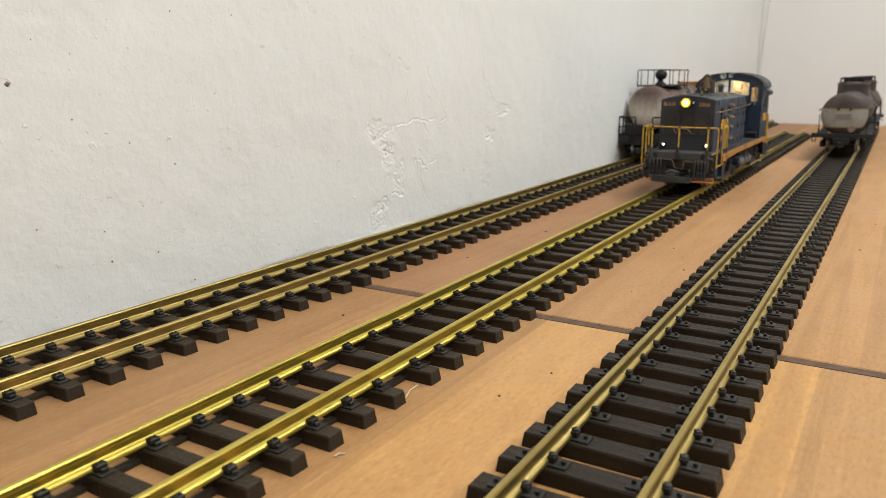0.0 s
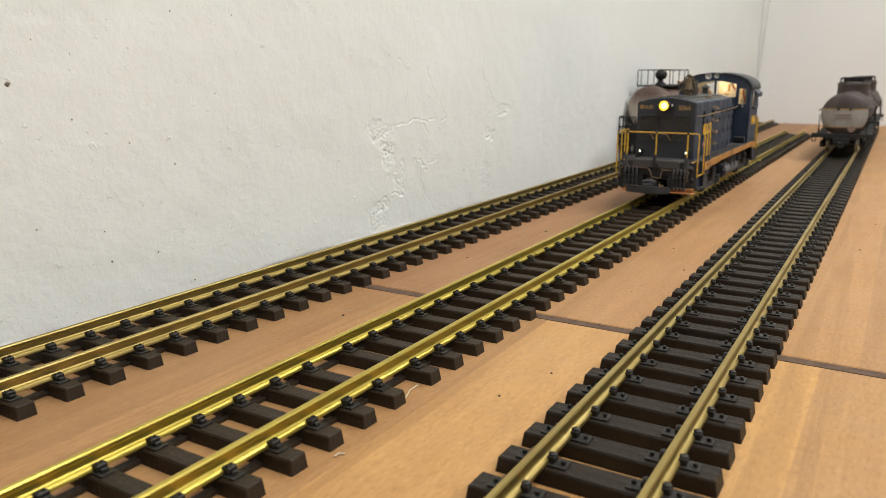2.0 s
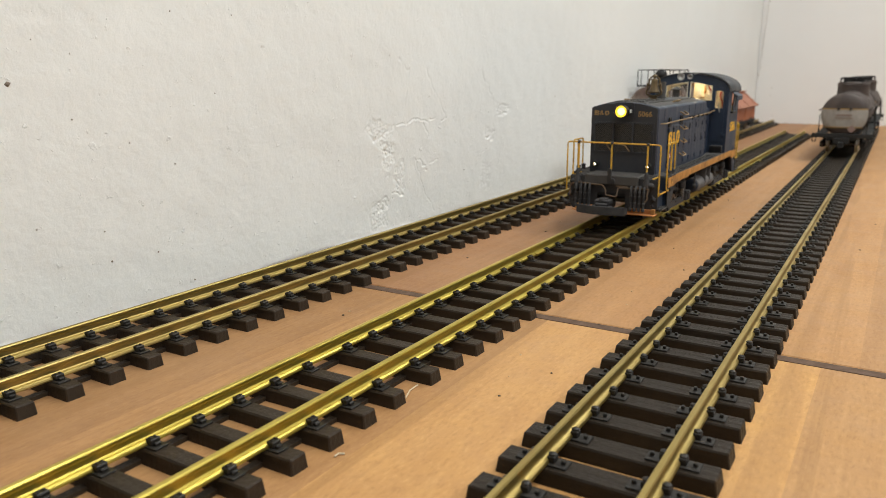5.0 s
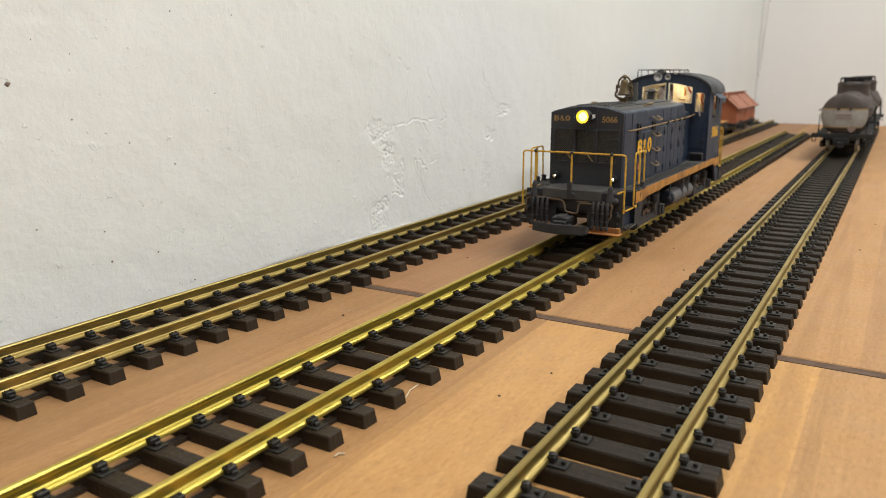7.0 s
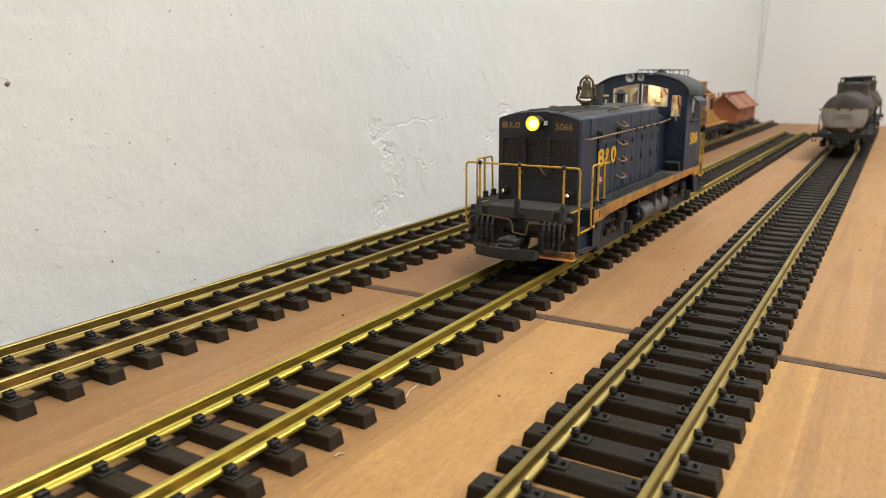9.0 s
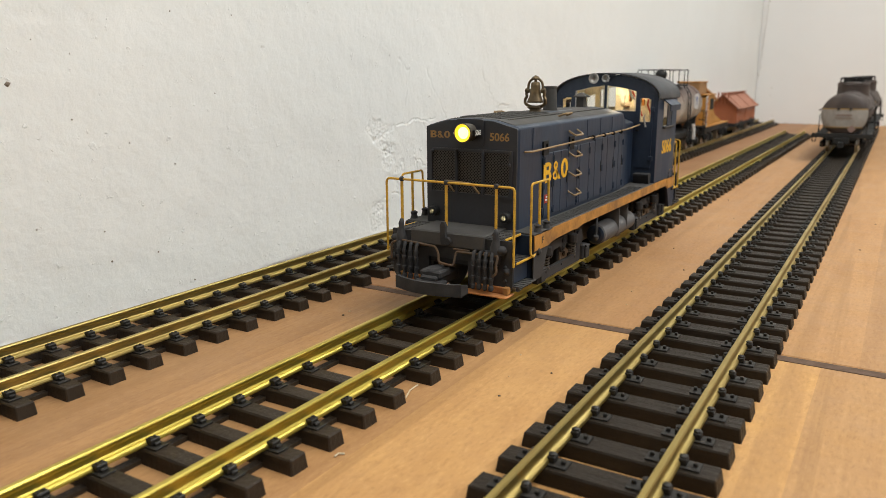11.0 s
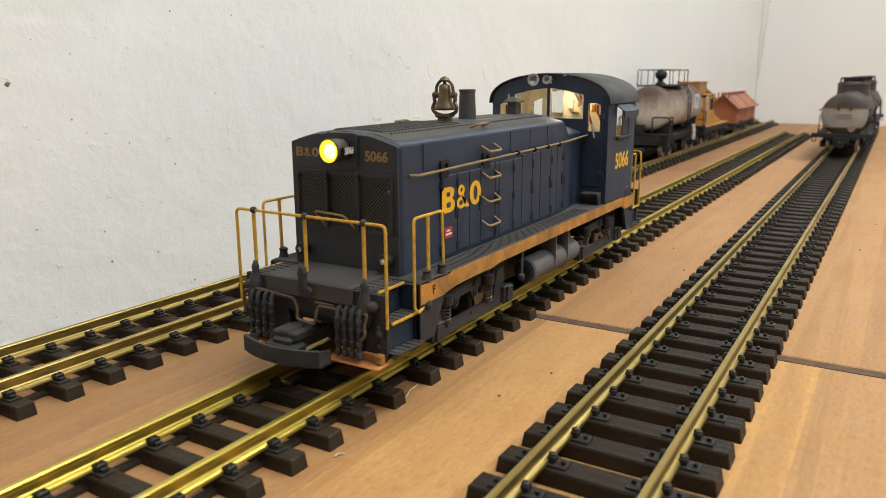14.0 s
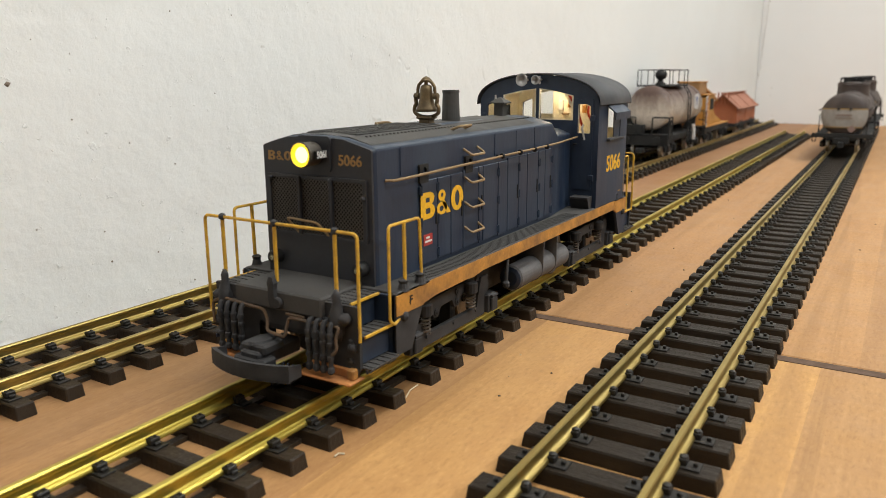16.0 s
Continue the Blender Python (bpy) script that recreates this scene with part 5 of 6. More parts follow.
def build_truck(root, yc):
    tr = empty("truck")
    tr.parent = root
    tr.location = (0, yc, 0)
    for s in (-1, 1):
        x0, x1 = s * 0.0385, s * 0.0415
        lower = [(-0.036, 0.0265), (0.036, 0.0265), (0.0385, 0.0300), (0.0420, 0.0440), (0.0400, 0.0500), (0.0330, 0.0500), (0.0300, 0.0430), (0.0275, 0.0330), (-0.0275, 0.0330), (-0.0310, 0.0390), (-0.0350, 0.0410), (-0.0400, 0.0390), (-0.0420, 0.0330)]
        bm = B()
        prism(bm, lower, "x", x0, x1)
        lo = part("equalizer_beam", bm, M_FRAME, tr, "dusty grey equalizer beam")
        for v in (-0.028, 0.000, 0.026):
            part("bolt", rod(B(), "x" if s > 0 else "-x", s * 0.0415, v, 0.0315, 0.0010, 0.0008, 8), M_FRAME, lo)
        bm = plate(B(), [(-0.034, 0.0435), (-0.020, 0.0435), (-0.017, 0.0385), (-0.013, 0.0385), (-0.010, 0.0435), (0.002, 0.0440), (0.005, 0.0390), (0.009, 0.0390), (0.012, 0.0445), (0.028, 0.0450), (0.028, 0.0515), (-0.034, 0.0495)], [], "x", s * 0.0370, s * 0.0395)
        up = part("side_frame", bm, M_FRAME, tr, "dusty grey truck side frame")
        for v, z in ((-0.0215, 0.0465), (0.0075, 0.0475), (-0.015, 0.0415), (0.007, 0.0420)):
            b = part("bolt", turned(B(), [(0.0022, 0), (0.0022, 0.0008), (0.0012, 0.0009), (0.0010, 0.0014), (0, 0.0014)], along("x" if s > 0 else "-x", s * 0.0395, v, z), 10), M_FRAME, up)
        for v in (-0.0300, 0.0190):
            part("spring_cup", rod(B(), "z", s * 0.0420, v, 0.0440, 0.0040, 0.0068, 14, 0.0006), M_FRAME, up)
            part("spring", wire(B(), [(s * 0.0420 + 0.0026 * math.cos(k * 0.7), v + 0.0026 * math.sin(k * 0.7), 0.0345 + k * 0.00022) for k in range(46)], 0.00055, 5), M_STEEL, tr, "coil spring")
        for v in (-0.042, 0.042):
            ax = part("axle_box", box(B(), min(s * 0.0390, s * 0.0445), max(s * 0.0390, s * 0.0445), v - 0.0050, v + 0.0050, 0.0270, 0.0385, 0.0008), M_FRAME, tr, "dusty grey axle box")
            part("lid", box(B(), min(s * 0.0445, s * 0.0462), max(s * 0.0445, s * 0.0462), v - 0.0036, v + 0.0036, 0.0280, 0.0365, 0.0006), M_FRAME, ax)
            part("lid_hinge", rod(B(), "y", s * 0.0455, v - 0.0034, 0.0374, 0.0010, 0.0068, 8), M_FRAME, ax)
        part("brake_shoe", box(B(), min(s * 0.0240, s * 0.0330), max(s * 0.0240, s * 0.0330), 0.012, 0.017, 0.0240, 0.0420, 0.001), M_BLACK, tr)
        part("hanger", prism_part([(0.0290, 0.0480), (0.0440, 0.0480), (0.0470, 0.0600), (0.0330, 0.0600)], s * 0.0380, s * 0.0400), M_FRAME, tr)
    part("bolster", box(B(), -0.030, 0.030, -0.012, 0.012, 0.0380, 0.0560, 0.001), M_BLACK, tr)
    sets = []
    for v in (-0.042, 0.042):
        ws = empty("wheelset")
        ws.parent = root
        ws.location = (0, yc + v, AXLE_Z)
        part("axle", rod(B(), "x", -0.038, 0, 0, 0.0028, 0.076, 12), M_STEEL, ws)
        for s in (-1, 1):
            bm = B()
            prof = [(0.0040, 0.0), (0.0135, 0.0006), (WHEEL_R - 0.001, 0.0), (WHEEL_R, 0.0006), (WHEEL_R, 0.0050), (WHEEL_R + 0.0022, 0.0060), (WHEEL_R + 0.0022, 0.0072), (0.004, 0.0072)]
            turned(bm, prof, along("-x" if s > 0 else "x", s * 0.0290, 0, 0), 28)
            wh = part("wheel", bm, M_STEEL, ws, "worn steel wheel")
            for k in range(5):
                a = 2 * math.pi * k / 5
                part("web_hole", rod(B(), "x", s * 0.0290 - 0.0004, 0.0085 * math.cos(a), 0.0085 * math.sin(a), 0.0022, 0.0008, 8), M_BLACK, wh)
        sets.append(ws)
    return sets


def prism_part(outline, a, b):
    bm = B()
    prism(bm, outline, "x", a, b)
    return bm


def build_loco():
    root = empty("model_locomotive")
    tagged(root, "weathered dark blue model diesel switcher with yellow handrails", "locomotive")
    build_hood(root)
    build_cab(root)
    END = 0.3290
    # deck with ribbed walkways and orange side sills
    deck = part("deck", box(B(), -0.0500, 0.0500, -0.0040, END + 0.0040, 0.0610, DECK, 0.0004), M_DECK, root, "dusty grey walkway deck")
    for s in (-1, 1):
        bm = B()
        for i in range(80):
            y = 0.0240 + i * 0.0026
            box(bm, min(s * 0.0365, s * 0.0490), max(s * 0.0365, s * 0.0490), y, y + 0.0011, DECK - 0.0001, DECK + 0.00022)
        part("walkway_ribs", bm, M_DECK, deck)
        bm = B()
        prism(bm, [(0.0180, 0.0560), (0.0240, DECK - 0.0006), (END - 0.0240, DECK - 0.0006), (END - 0.0180, 0.0560), (END - 0.024, 0.0590), (0.080, 0.0590), (0.070, 0.0575), (0.060, 0.0580), (0.030, 0.0575)], "x", s * 0.0490, s * 0.0504)
        part("side_sill", bm, M_ORANGE, root, "weathered orange side sill")
        # air reservoirs on hangers
        yr, zr, rr, lr = 0.1370, 0.0393, 0.0084, 0.0796
        tank = part("reservoir", turned(B(), [(0, 0.0), (rr - 0.0012, 0.0), (rr, 0.0012), (rr, lr - 0.0012), (rr - 0.0012, lr), (0, lr + 0.0004)], along("y", s * 0.0400, yr, zr), 28), M_TANK, root, "dusty grey air reservoir")
        part("end_cap", turned(B(), [(0.0, -0.0012), (rr * 0.6, -0.0010), (rr - 0.0010, -0.0002), (rr - 0.0010, 0.0002)], along("y", s * 0.0400, yr, zr), 26), M_BLUE, tank, "dark blue reservoir end")
        for k in (0.40, 0.68):
            y = yr + lr * k
            part("hanger", prism_part([(y - 0.0006, zr), (y + 0.0006, zr), (y + 0.0006, 0.0605), (y - 0.0006, 0.0605)], s * 0.0290, s * 0.0490), M_TANK, tank)
            part("strap", turned(B(), [(rr, 0), (rr + 0.0004, 0.0002), (rr + 0.0004, 0.0010), (rr, 0.0012)], along("y", s * 0.0400, y - 0.0006, zr), 26), M_TANK, tank)
        pipe = part("pipe", wire(B(), [(s * 0.0420, 0.1280, 0.0585), (s * 0.0485, 0.1150, 0.0585), (s * 0.0490, 0.1130, 0.0440)], 0.0010, 8, bend=0.004), M_FRAME, root, "bent grey drain pipe")
        part("drain_cock", turned(B(), [(0.0010, 0), (0.0022, 0.0014), (0.0022, 0.0034), (0.0010, 0.0048)], pose(s * 0.0490, 0.1130, 0.0400), 10), M_FRAME, pipe)
    part("centre_sill", box(B(), -0.0200, 0.0200, -0.0280, END + 0.028, 0.0460, 0.0606, 0.0005), M_BLACK, root, "black centre sill")
    part("fuel_tank", box(B(), -0.0260, 0.0260, 0.1120, 0.2050, 0.0300, 0.0606, 0.002), M_BLACK, root, "black fuel tank")
    build_end(root, 1, 0.0)
    build_end(root, -1, END)
    sets = []
    for yc in TRUCK_Y:
        sets += build_truck(root, yc)
    return root, sets


loco, wheelsets = build_loco()
loco.scale = (LOCO_SCALE, LOCO_SCALE, LOCO_SCALE)


# ---- standing wagons ----
def sooted_tank(name, low, high, z0, z1):
    """A pale tank paint that brown dirt has run down from the top, by height."""
    m, t, b = nodes_of(name)
    v = coords(t)
    s = t.nodes.new("ShaderNodeSeparateXYZ")
    t.links.new(v, s.inputs[0])
    r = t.nodes.new("ShaderNodeMapRange")
    r.inputs["From Min"].default_value, r.inputs["From Max"].default_value = z0, z1
    t.links.new(s.outputs["Z"], r.inputs["Value"])
    n = noise_tex(t, coords(t, (1, 1, 0.2)), 70.0, 5.0, 0.6)
    a = t.nodes.new("ShaderNodeMath")
    a.operation, a.inputs[1].default_value = "MULTIPLY_ADD", 0.5
    t.links.new(n, a.inputs[0])
    t.links.new(r.outputs["Result"], a.inputs[2])
    f = ramp(t, a.outputs[0], [(0.42, grey(0.0)), (1.05, grey(1.0))])
    c = mix(t, f, low, high)
    c = mix(t, ramp(t, noise_tex(t, v, 160.0, 4.0), [(0.45, grey(0.0)), (0.75, grey(0.45))]), c, (0.16, 0.10, 0.07))
    t.links.new(c, b.inputs["Base Color"])
    b.inputs["Roughness"].default_value = 0.5
    bump(t, b, n, 0.3, 0.0003)
    return m


M_WHEEL = painted("bright_wheel", (0.52, 0.50, 0.47), dust=(0.22, 0.19, 0.16), dusty=0.4, rough=0.28, metal=1.0, scale=120.0)
M_PALE = sooted_tank("pale_sooted_tank", (0.58, 0.50, 0.42), (0.10, 0.058, 0.046), 0.085, 0.146)
M_BROWN = painted("brown_tank", (0.042, 0.029, 0.025), dust=(0.115, 0.088, 0.074), dusty=0.5, rough=0.5, scale=45.0, streak=True)
M_BAND = painted("grey_white_band", (0.30, 0.285, 0.265), dust=(0.19, 0.155, 0.13), dusty=0.5, rough=0.5, scale=55.0, streak=True)
M_GOLD = painted("ochre_line", (0.34, 0.21, 0.06), dusty=0.4, rough=0.6)
M_CRANE = painted("crane_yellow", (0.52, 0.235, 0.035), dust=(0.30, 0.15, 0.06), dusty=0.5, rough=0.5, scale=60.0)
M_CRANE_TOP = painted("crane_ochre", (0.36, 0.19, 0.07), dust=(0.24, 0.15, 0.09), dusty=0.5, rough=0.6)
M_VAN = painted("van_red", (0.38, 0.108, 0.038), dust=(0.22, 0.085, 0.045), dusty=0.5, rough=0.55, scale=50.0)
M_VAN_ROOF = painted("van_roof_red", (0.44, 0.185, 0.115), dust=(0.32, 0.15, 0.10), dusty=0.5, rough=0.6)
M_GREYRED = painted("grey_red_placard", (0.22, 0.14, 0.12), dusty=0.3, rough=0.6)
M_BLUEMARK = painted("blue_mark", (0.05, 0.09, 0.30), dusty=0.2, rough=0.5)
M_PALEMARK = painted("pale_mark", (0.62, 0.60, 0.58), dusty=0.3, rough=0.5)


WAGON_SCALE, WAGON_Z = 1.0166, -0.0028  # the wagons beside the wall


def wagon_bogie(root, y, wheelbase=0.042, half=0.031, lift=0.0023):
    bg = empty("bogie")
    bg.parent = root
    bg.location = (0, y, lift)
    r = 0.0150
    for s in (-1, 1):
        bm = plate(B(), [(-wheelbase / 2 - 0.012, 0.034), (-wheelbase / 2 - 0.010, 0.026), (wheelbase / 2 + 0.010, 0.026), (wheelbase / 2 + 0.012, 0.034), (wheelbase / 2 - 0.002, 0.046), (-wheelbase / 2 + 0.002, 0.046)],
                   [[(-0.010, 0.031), (0.010, 0.031), (0.008, 0.040), (-0.008, 0.040)]], "x", s * half, s * (half + 0.004))
        part("bogie_frame", bm, M_BLACK, bg, "black bogie side frame")
        for v in (-wheelbase / 2, wheelbase / 2):
            part("axle_box", box(B(), min(s * (half + 0.003), s * (half + 0.008)), max(s * (half + 0.003), s * (half + 0.008)), v - 0.005, v + 0.005, 0.026, 0.038, 0.0008), M_BLACK, bg)
    part("bolster", box(B(), -half, half, -0.008, 0.008, 0.030, 0.047, 0.001), M_BLACK, bg)
    for v in (-wheelbase / 2, wheelbase / 2):
        part("axle", rod(B(), "x", -half, v, RAIL_TOP + r, 0.0022, 2 * half, 8), M_STEEL, bg)
        for s in (-1, 1):
            wh = part("wheel", turned(B(), [(0.004, 0), (0.0115, 0.0010), (r - 0.001, 0.0), (r, 0.0008), (r, 0.0045), (r + 0.0020, 0.0055), (r + 0.0020, 0.0066), (0.004, 0.0066)], along("-x" if s > 0 else "x", s * 0.0285, v, RAIL_TOP + r), 22), M_WHEEL, bg, "bright steel wheel")
    return bg


def tank_shape(r, y0, y1, dome):
    prof = [(0.0, -dome)]
    for k in range(1, 6):
        a = math.pi / 2 * k / 6
        prof.append((r * math.sin(a) ** 0.8, -dome * math.cos(a)))
    prof += [(r, 0.0), (r, y1 - y0)]
    prof += [(p, (y1 - y0) - z) for p, z in prof[-3::-1]]
    return prof


def pale_tank_wagon():
    root = empty("tank_wagon", pose(X1, 1.337 * WAGON_SCALE, WAGON_Z))
    root.scale = (WAGON_SCALE,) * 3
    tagged(root, "pale tank wagon, brown with soot on top, black frame", "tank wagon", "standing wagons")
    L = 0.285
    zc, r = 0.1065, 0.0392
    part("frame", box(B(), -0.036, 0.036, 0.002, L - 0.002, 0.046, 0.058, 0.001), M_BLACK, root, "black wagon frame")
    for e, y in ((0, 0.0), (1, L)):
        d = 1 if e == 0 else -1
        part("end_beam", box(B(), -0.0447, 0.0447, min(y, y + d * 0.004), max(y, y + d * 0.004), 0.042, 0.062, 0.0006), M_BLACK, root)
        part("end_platform", box(B(), -0.043, 0.043, min(y, y + d * 0.030), max(y, y + d * 0.030), 0.0585, 0.0612, 0.0004), M_BLACK, root)
        for s in (-1, 1):
            rl = part("end_rail", wire(B(), [(s * 0.0447, y + d * 0.002, 0.055), (s * 0.0447, y + d * 0.002, 0.0915), (s * 0.0150, y + d * 0.002, 0.0915), (s * 0.0150, y + d * 0.002, 0.055)], 0.0013, 6, bend=0.003), M_BLACK, root, "black end railing")
            part("bar", wire(B(), [(s * 0.0447, y + d * 0.002, 0.074), (s * 0.0300, y + d * 0.002, 0.074)], 0.0011, 6), M_BLACK, rl)
            part("side_rail", wire(B(), [(s * 0.0447, y + d * 0.002, 0.0915), (s * 0.0447, y + d * 0.024, 0.0915), (s * 0.0447, y + d * 0.024, 0.060)], 0.0011, 6, bend=0.003), M_BLACK, rl)
            bf = part("buffer", turned(B(), [(0.003, 0), (0.003, 0.010), (0.0075, 0.011), (0.0070, 0.013), (0, 0.0135)], along("-y" if e == 0 else "y", s * 0.028, y, 0.052), 14), M_BLACK, root)
        part("box", box(B(), -0.036, -0.002, min(y + d * 0.004, y + d * 0.020), max(y + d * 0.004, y + d * 0.020), 0.0612, 0.078, 0.001), M_BLACK, root, "dark brake box")
        part("coupler", box(B(), -0.006, 0.006, min(y - d * 0.022, y), max(y - d * 0.022, y), 0.030, 0.038, 0.001), M_BLACK, root)
    tank = part("tank", turned(B(), tank_shape(r, 0.030, L - 0.020, 0.011), along("y", 0, 0.032, zc), 48), M_PALE, root, "pale sooted tank", smooth=True)
    for y in (0.050, 0.120, 0.240):
        part("band", turned(B(), [(r, 0), (r + 0.0009, 0.0002), (r + 0.0009, 0.0040), (r, 0.0042)], along("y", 0, y, zc), 48), M_PALE, tank)
    for y in (0.050, L - 0.050):
        for s in (-1, 1):
            bm = B()
            prism(bm, [(s * 0.012, 0.058), (s * 0.034, 0.058), (s * 0.036, 0.085), (s * 0.028, 0.078), (s * 0.014, 0.069)], "y", y - 0.004, y + 0.004)
            part("saddle", bm, M_BLACK, root)
    # top walk, rails, hatch and the ladder down the side
    w0, w1 = 0.046, 0.176
    wk = part("top_walk", box(B(), -0.030, 0.030, w0, w1, 0.1440, 0.1466, 0.0005), M_BLACK, root, "black walkway over the tank")
    for s in (-1, 1):
        x = s * 0.029
        part("top_rail", wire(B(), [(x, w0, 0.146), (x, w0, 0.1735), (x, w1, 0.1735), (x, w1, 0.146)], 0.0009, 6, bend=0.003), M_BLACK, wk)
        for y in (0.068, 0.110, 0.150):
            part("post", wire(B(), [(x, y, 0.146), (x, y, 0.1735)], 0.0008, 6), M_BLACK, wk)
    for y in (w0, w1):
        part("cross_rail", wire(B(), [(-0.029, y, 0.1735), (0.029, y, 0.1735)], 0.0009, 6), M_BLACK, wk)
    hatch = part("hatch", turned(B(), [(0.009, 0), (0.009, 0.006), (0.005, 0.008), (0.004, 0.012), (0.0085, 0.014), (0.0108, 0.019), (0.0108, 0.024), (0.0080, 0.0275), (0.0030, 0.0285), (0.0016, 0.0310), (0, 0.0315)], pose(0, 0.094, 0.1440), 18), M_BLACK, root, "dark round hatch", smooth=True)
    for s in (-1, 1):
        for y in (0.140, 0.158):
            part("ladder_rail", wire(B(), [(s * 0.030, y, 0.1460), (s * 0.0420, y, 0.128), (s * 0.0435, y, 0.038)], 0.0012, 6, bend=0.008), M_BLACK, root, "black ladder rail")
        for k in range(8):
            part("rung", wire(B(), [(s * 0.0430, 0.140, 0.044 + k * 0.011), (s * 0.0430, 0.158, 0.044 + k * 0.011)], 0.0009, 5), M_BLACK, root)
        mk = part("mark", plate(B(), oblong(0.196, 0.232, 0.098, 0.128, 0.010, 5), [], "x", s * 0.0394, s * 0.0400), M_PALEMARK, tank, "pale patch with a blue mark")
        part("blue_mark", plate(B(), [(0.208, 0.122), (0.222, 0.122), (0.214, 0.106)], [], "x", s * 0.0400, s * 0.0404), M_BLUEMARK, mk)
        part("drain_pipe", wire(B(), [(s * 0.0400, 0.196, 0.070), (s * 0.0425, 0.196, 0.060), (s * 0.0425, 0.196, 0.040)], 0.0032, 8, bend=0.004), M_PALEMARK, root, "pale drain pipe")
    for y in (0.058, L - 0.058):
        wagon_bogie(root, y)


def crane_wagon():
    root = empty("crane_wagon", pose(X1, 1.645 * WAGON_SCALE, WAGON_Z))
    root.scale = (WAGON_SCALE,) * 3
    tagged(root, "ochre-yellow crane wagon with a striped corner post", "crane wagon", "standing wagons")
    L = 0.255
    part("frame", box(B(), -0.036, 0.036, 0, L, 0.043, 0.054, 0.001), M_BLACK, root, "black wagon frame")
    part("deck", box(B(), -0.037, 0.037, 0.002, L - 0.002, 0.0545, 0.0570, 0.0005), M_CRANE, root)
    bm = B()
    prism(bm, [(0.020, 0.057), (0.100, 0.057), (0.100, 0.121), (0.070, 0.124), (0.020, 0.118)], "x", -0.033, 0.033)
    cabin = part("cabin", bm, M_CRANE, root, "ochre-yellow crane cabin")
    for s in (-1, 1):
        part("window", plate(B(), oblong(0.060, 0.092, 0.090, 0.114, 0.002), [], "x", s * 0.0331, s * 0.0336), M_BLACK, cabin)
        post = part("striped_post", box(B(), min(s * 0.0330, s * 0.0350), max(s * 0.0330, s * 0.0350), 0.020, 0.034, 0.057, 0.120, 0.0004), M_PALEMARK, cabin, "pale post with dark slanting stripes")
        for k in range(6):
            z = 0.060 + k * 0.0098
            part("stripe", prism_part([(0.0202, z), (0.0338, z + 0.006), (0.0338, z + 0.0105), (0.0202, z + 0.0045)], s * 0.0350, s * 0.0353), M_VAN, post)
    for k in range(3):
        part("bolt", rod(B(), "-y", -0.02 + k * 0.02, 0.020, 0.105, 0.002, 0.0015, 8), M_BLACK, cabin)
    part("roof", box(B(), -0.035, 0.035, 0.018, 0.104, 0.121, 0.1235, 0.0005), M_CRANE, cabin)
    part("jib_box", box(B(), -0.026, 0.020, 0.010, 0.078, 0.1240, 0.1480, 0.001), M_CRANE_TOP, root, "tan jib housing")
    part("jib_lid", box(B(), -0.028, 0.022, 0.008, 0.080, 0.1480, 0.1500, 0.0005), M_CRANE, root)
    bm = B()
    prism(bm, [(0.102, 0.057), (0.205, 0.057), (0.205, 0.062), (0.150, 0.074), (0.102, 0.092)], "x", -0.028, 0.028)
    part("engine_cover", bm, M_CRANE, root, "sloping ochre engine cover")
    for x in (-0.018, 0.018):
        part("jib_arm", wire(B(), [(x, 0.070, 0.135), (x * 0.8, 0.150, 0.122), (x * 0.6, 0.235, 0.105)], 0.0032, 8), M_CRANE, root)
    for y in (0.112, 0.136):
        part("pulley", rod(B(), "x", -0.012, y, 0.124, 0.006, 0.024, 14, 0.001), M_BLACK, root)
    for y in (0.050, L - 0.050):
        wagon_bogie(root, y)


def red_van():
    root = empty("red_van", pose(X1, 2.000 * WAGON_SCALE, WAGON_Z))
    root.scale = (WAGON_SCALE,) * 3
    tagged(root, "small red-brown van with a pitched pinkish roof", "van", "standing wagons")
    L = 0.285
    part("frame", box(B(), -0.034, 0.034, 0, L, 0.036, 0.044, 0.001), M_BLACK, root, "black wagon frame")
    bm = B()
    prism(bm, [(-0.033, 0.044), (0.033, 0.044), (0.033, 0.084), (0.0, 0.113), (-0.033, 0.084)], "y", 0.010, L - 0.010)
    body = part("body", bm, M_VAN, root, "red-brown van body")
    for s in (-1, 1):
        for k in range(9):
            y = 0.012 + k * 0.0290
            part("board", box(B(), min(s * 0.0330, s * 0.0340), max(s * 0.0330, s * 0.0340), y, y + 0.0276, 0.046, 0.082, 0.0004), M_VAN, body)
        part("door", box(B(), min(s * 0.0340, s * 0.0356), max(s * 0.0340, s * 0.0356), 0.120, 0.180, 0.046, 0.081, 0.0006), M_VAN, body)
        bm = B()
        prism(bm, [(s * 0.0400, 0.0785), (s * 0.0405, 0.0805), (0.0, 0.1160), (0.0, 0.1135)], "y", 0.0, L)
        part("roof_slope", bm, M_VAN_ROOF, root, "pinkish red roof slope")
        for y in (0.030, 0.140, 0.250):
            part("roof_batten", prism_y([(s * 0.0400, 0.0808), (s * 0.0398, 0.0825), (s * 0.002, 0.1170), (s * 0.002, 0.1152)], y, y + 0.004), M_VAN_ROOF, root)
    for k in range(4):
        part("stake", rod(B(), "z", -0.012 + k * 0.008, 0.004, 0.088, 0.0016, 0.032, 8), M_VAN, root)
    part("roof_walk", box(B(), -0.006, 0.006, 0.002, L - 0.002, 0.1165, 0.1185, 0.0004), M_VAN, root)
    for y in (0.070, L - 0.070):
        wagon_bogie(root, y, 0.034)


def prism_y(outline, a, b):
    bm = B()
    prism(bm, outline, "y", a, b)
    return bm


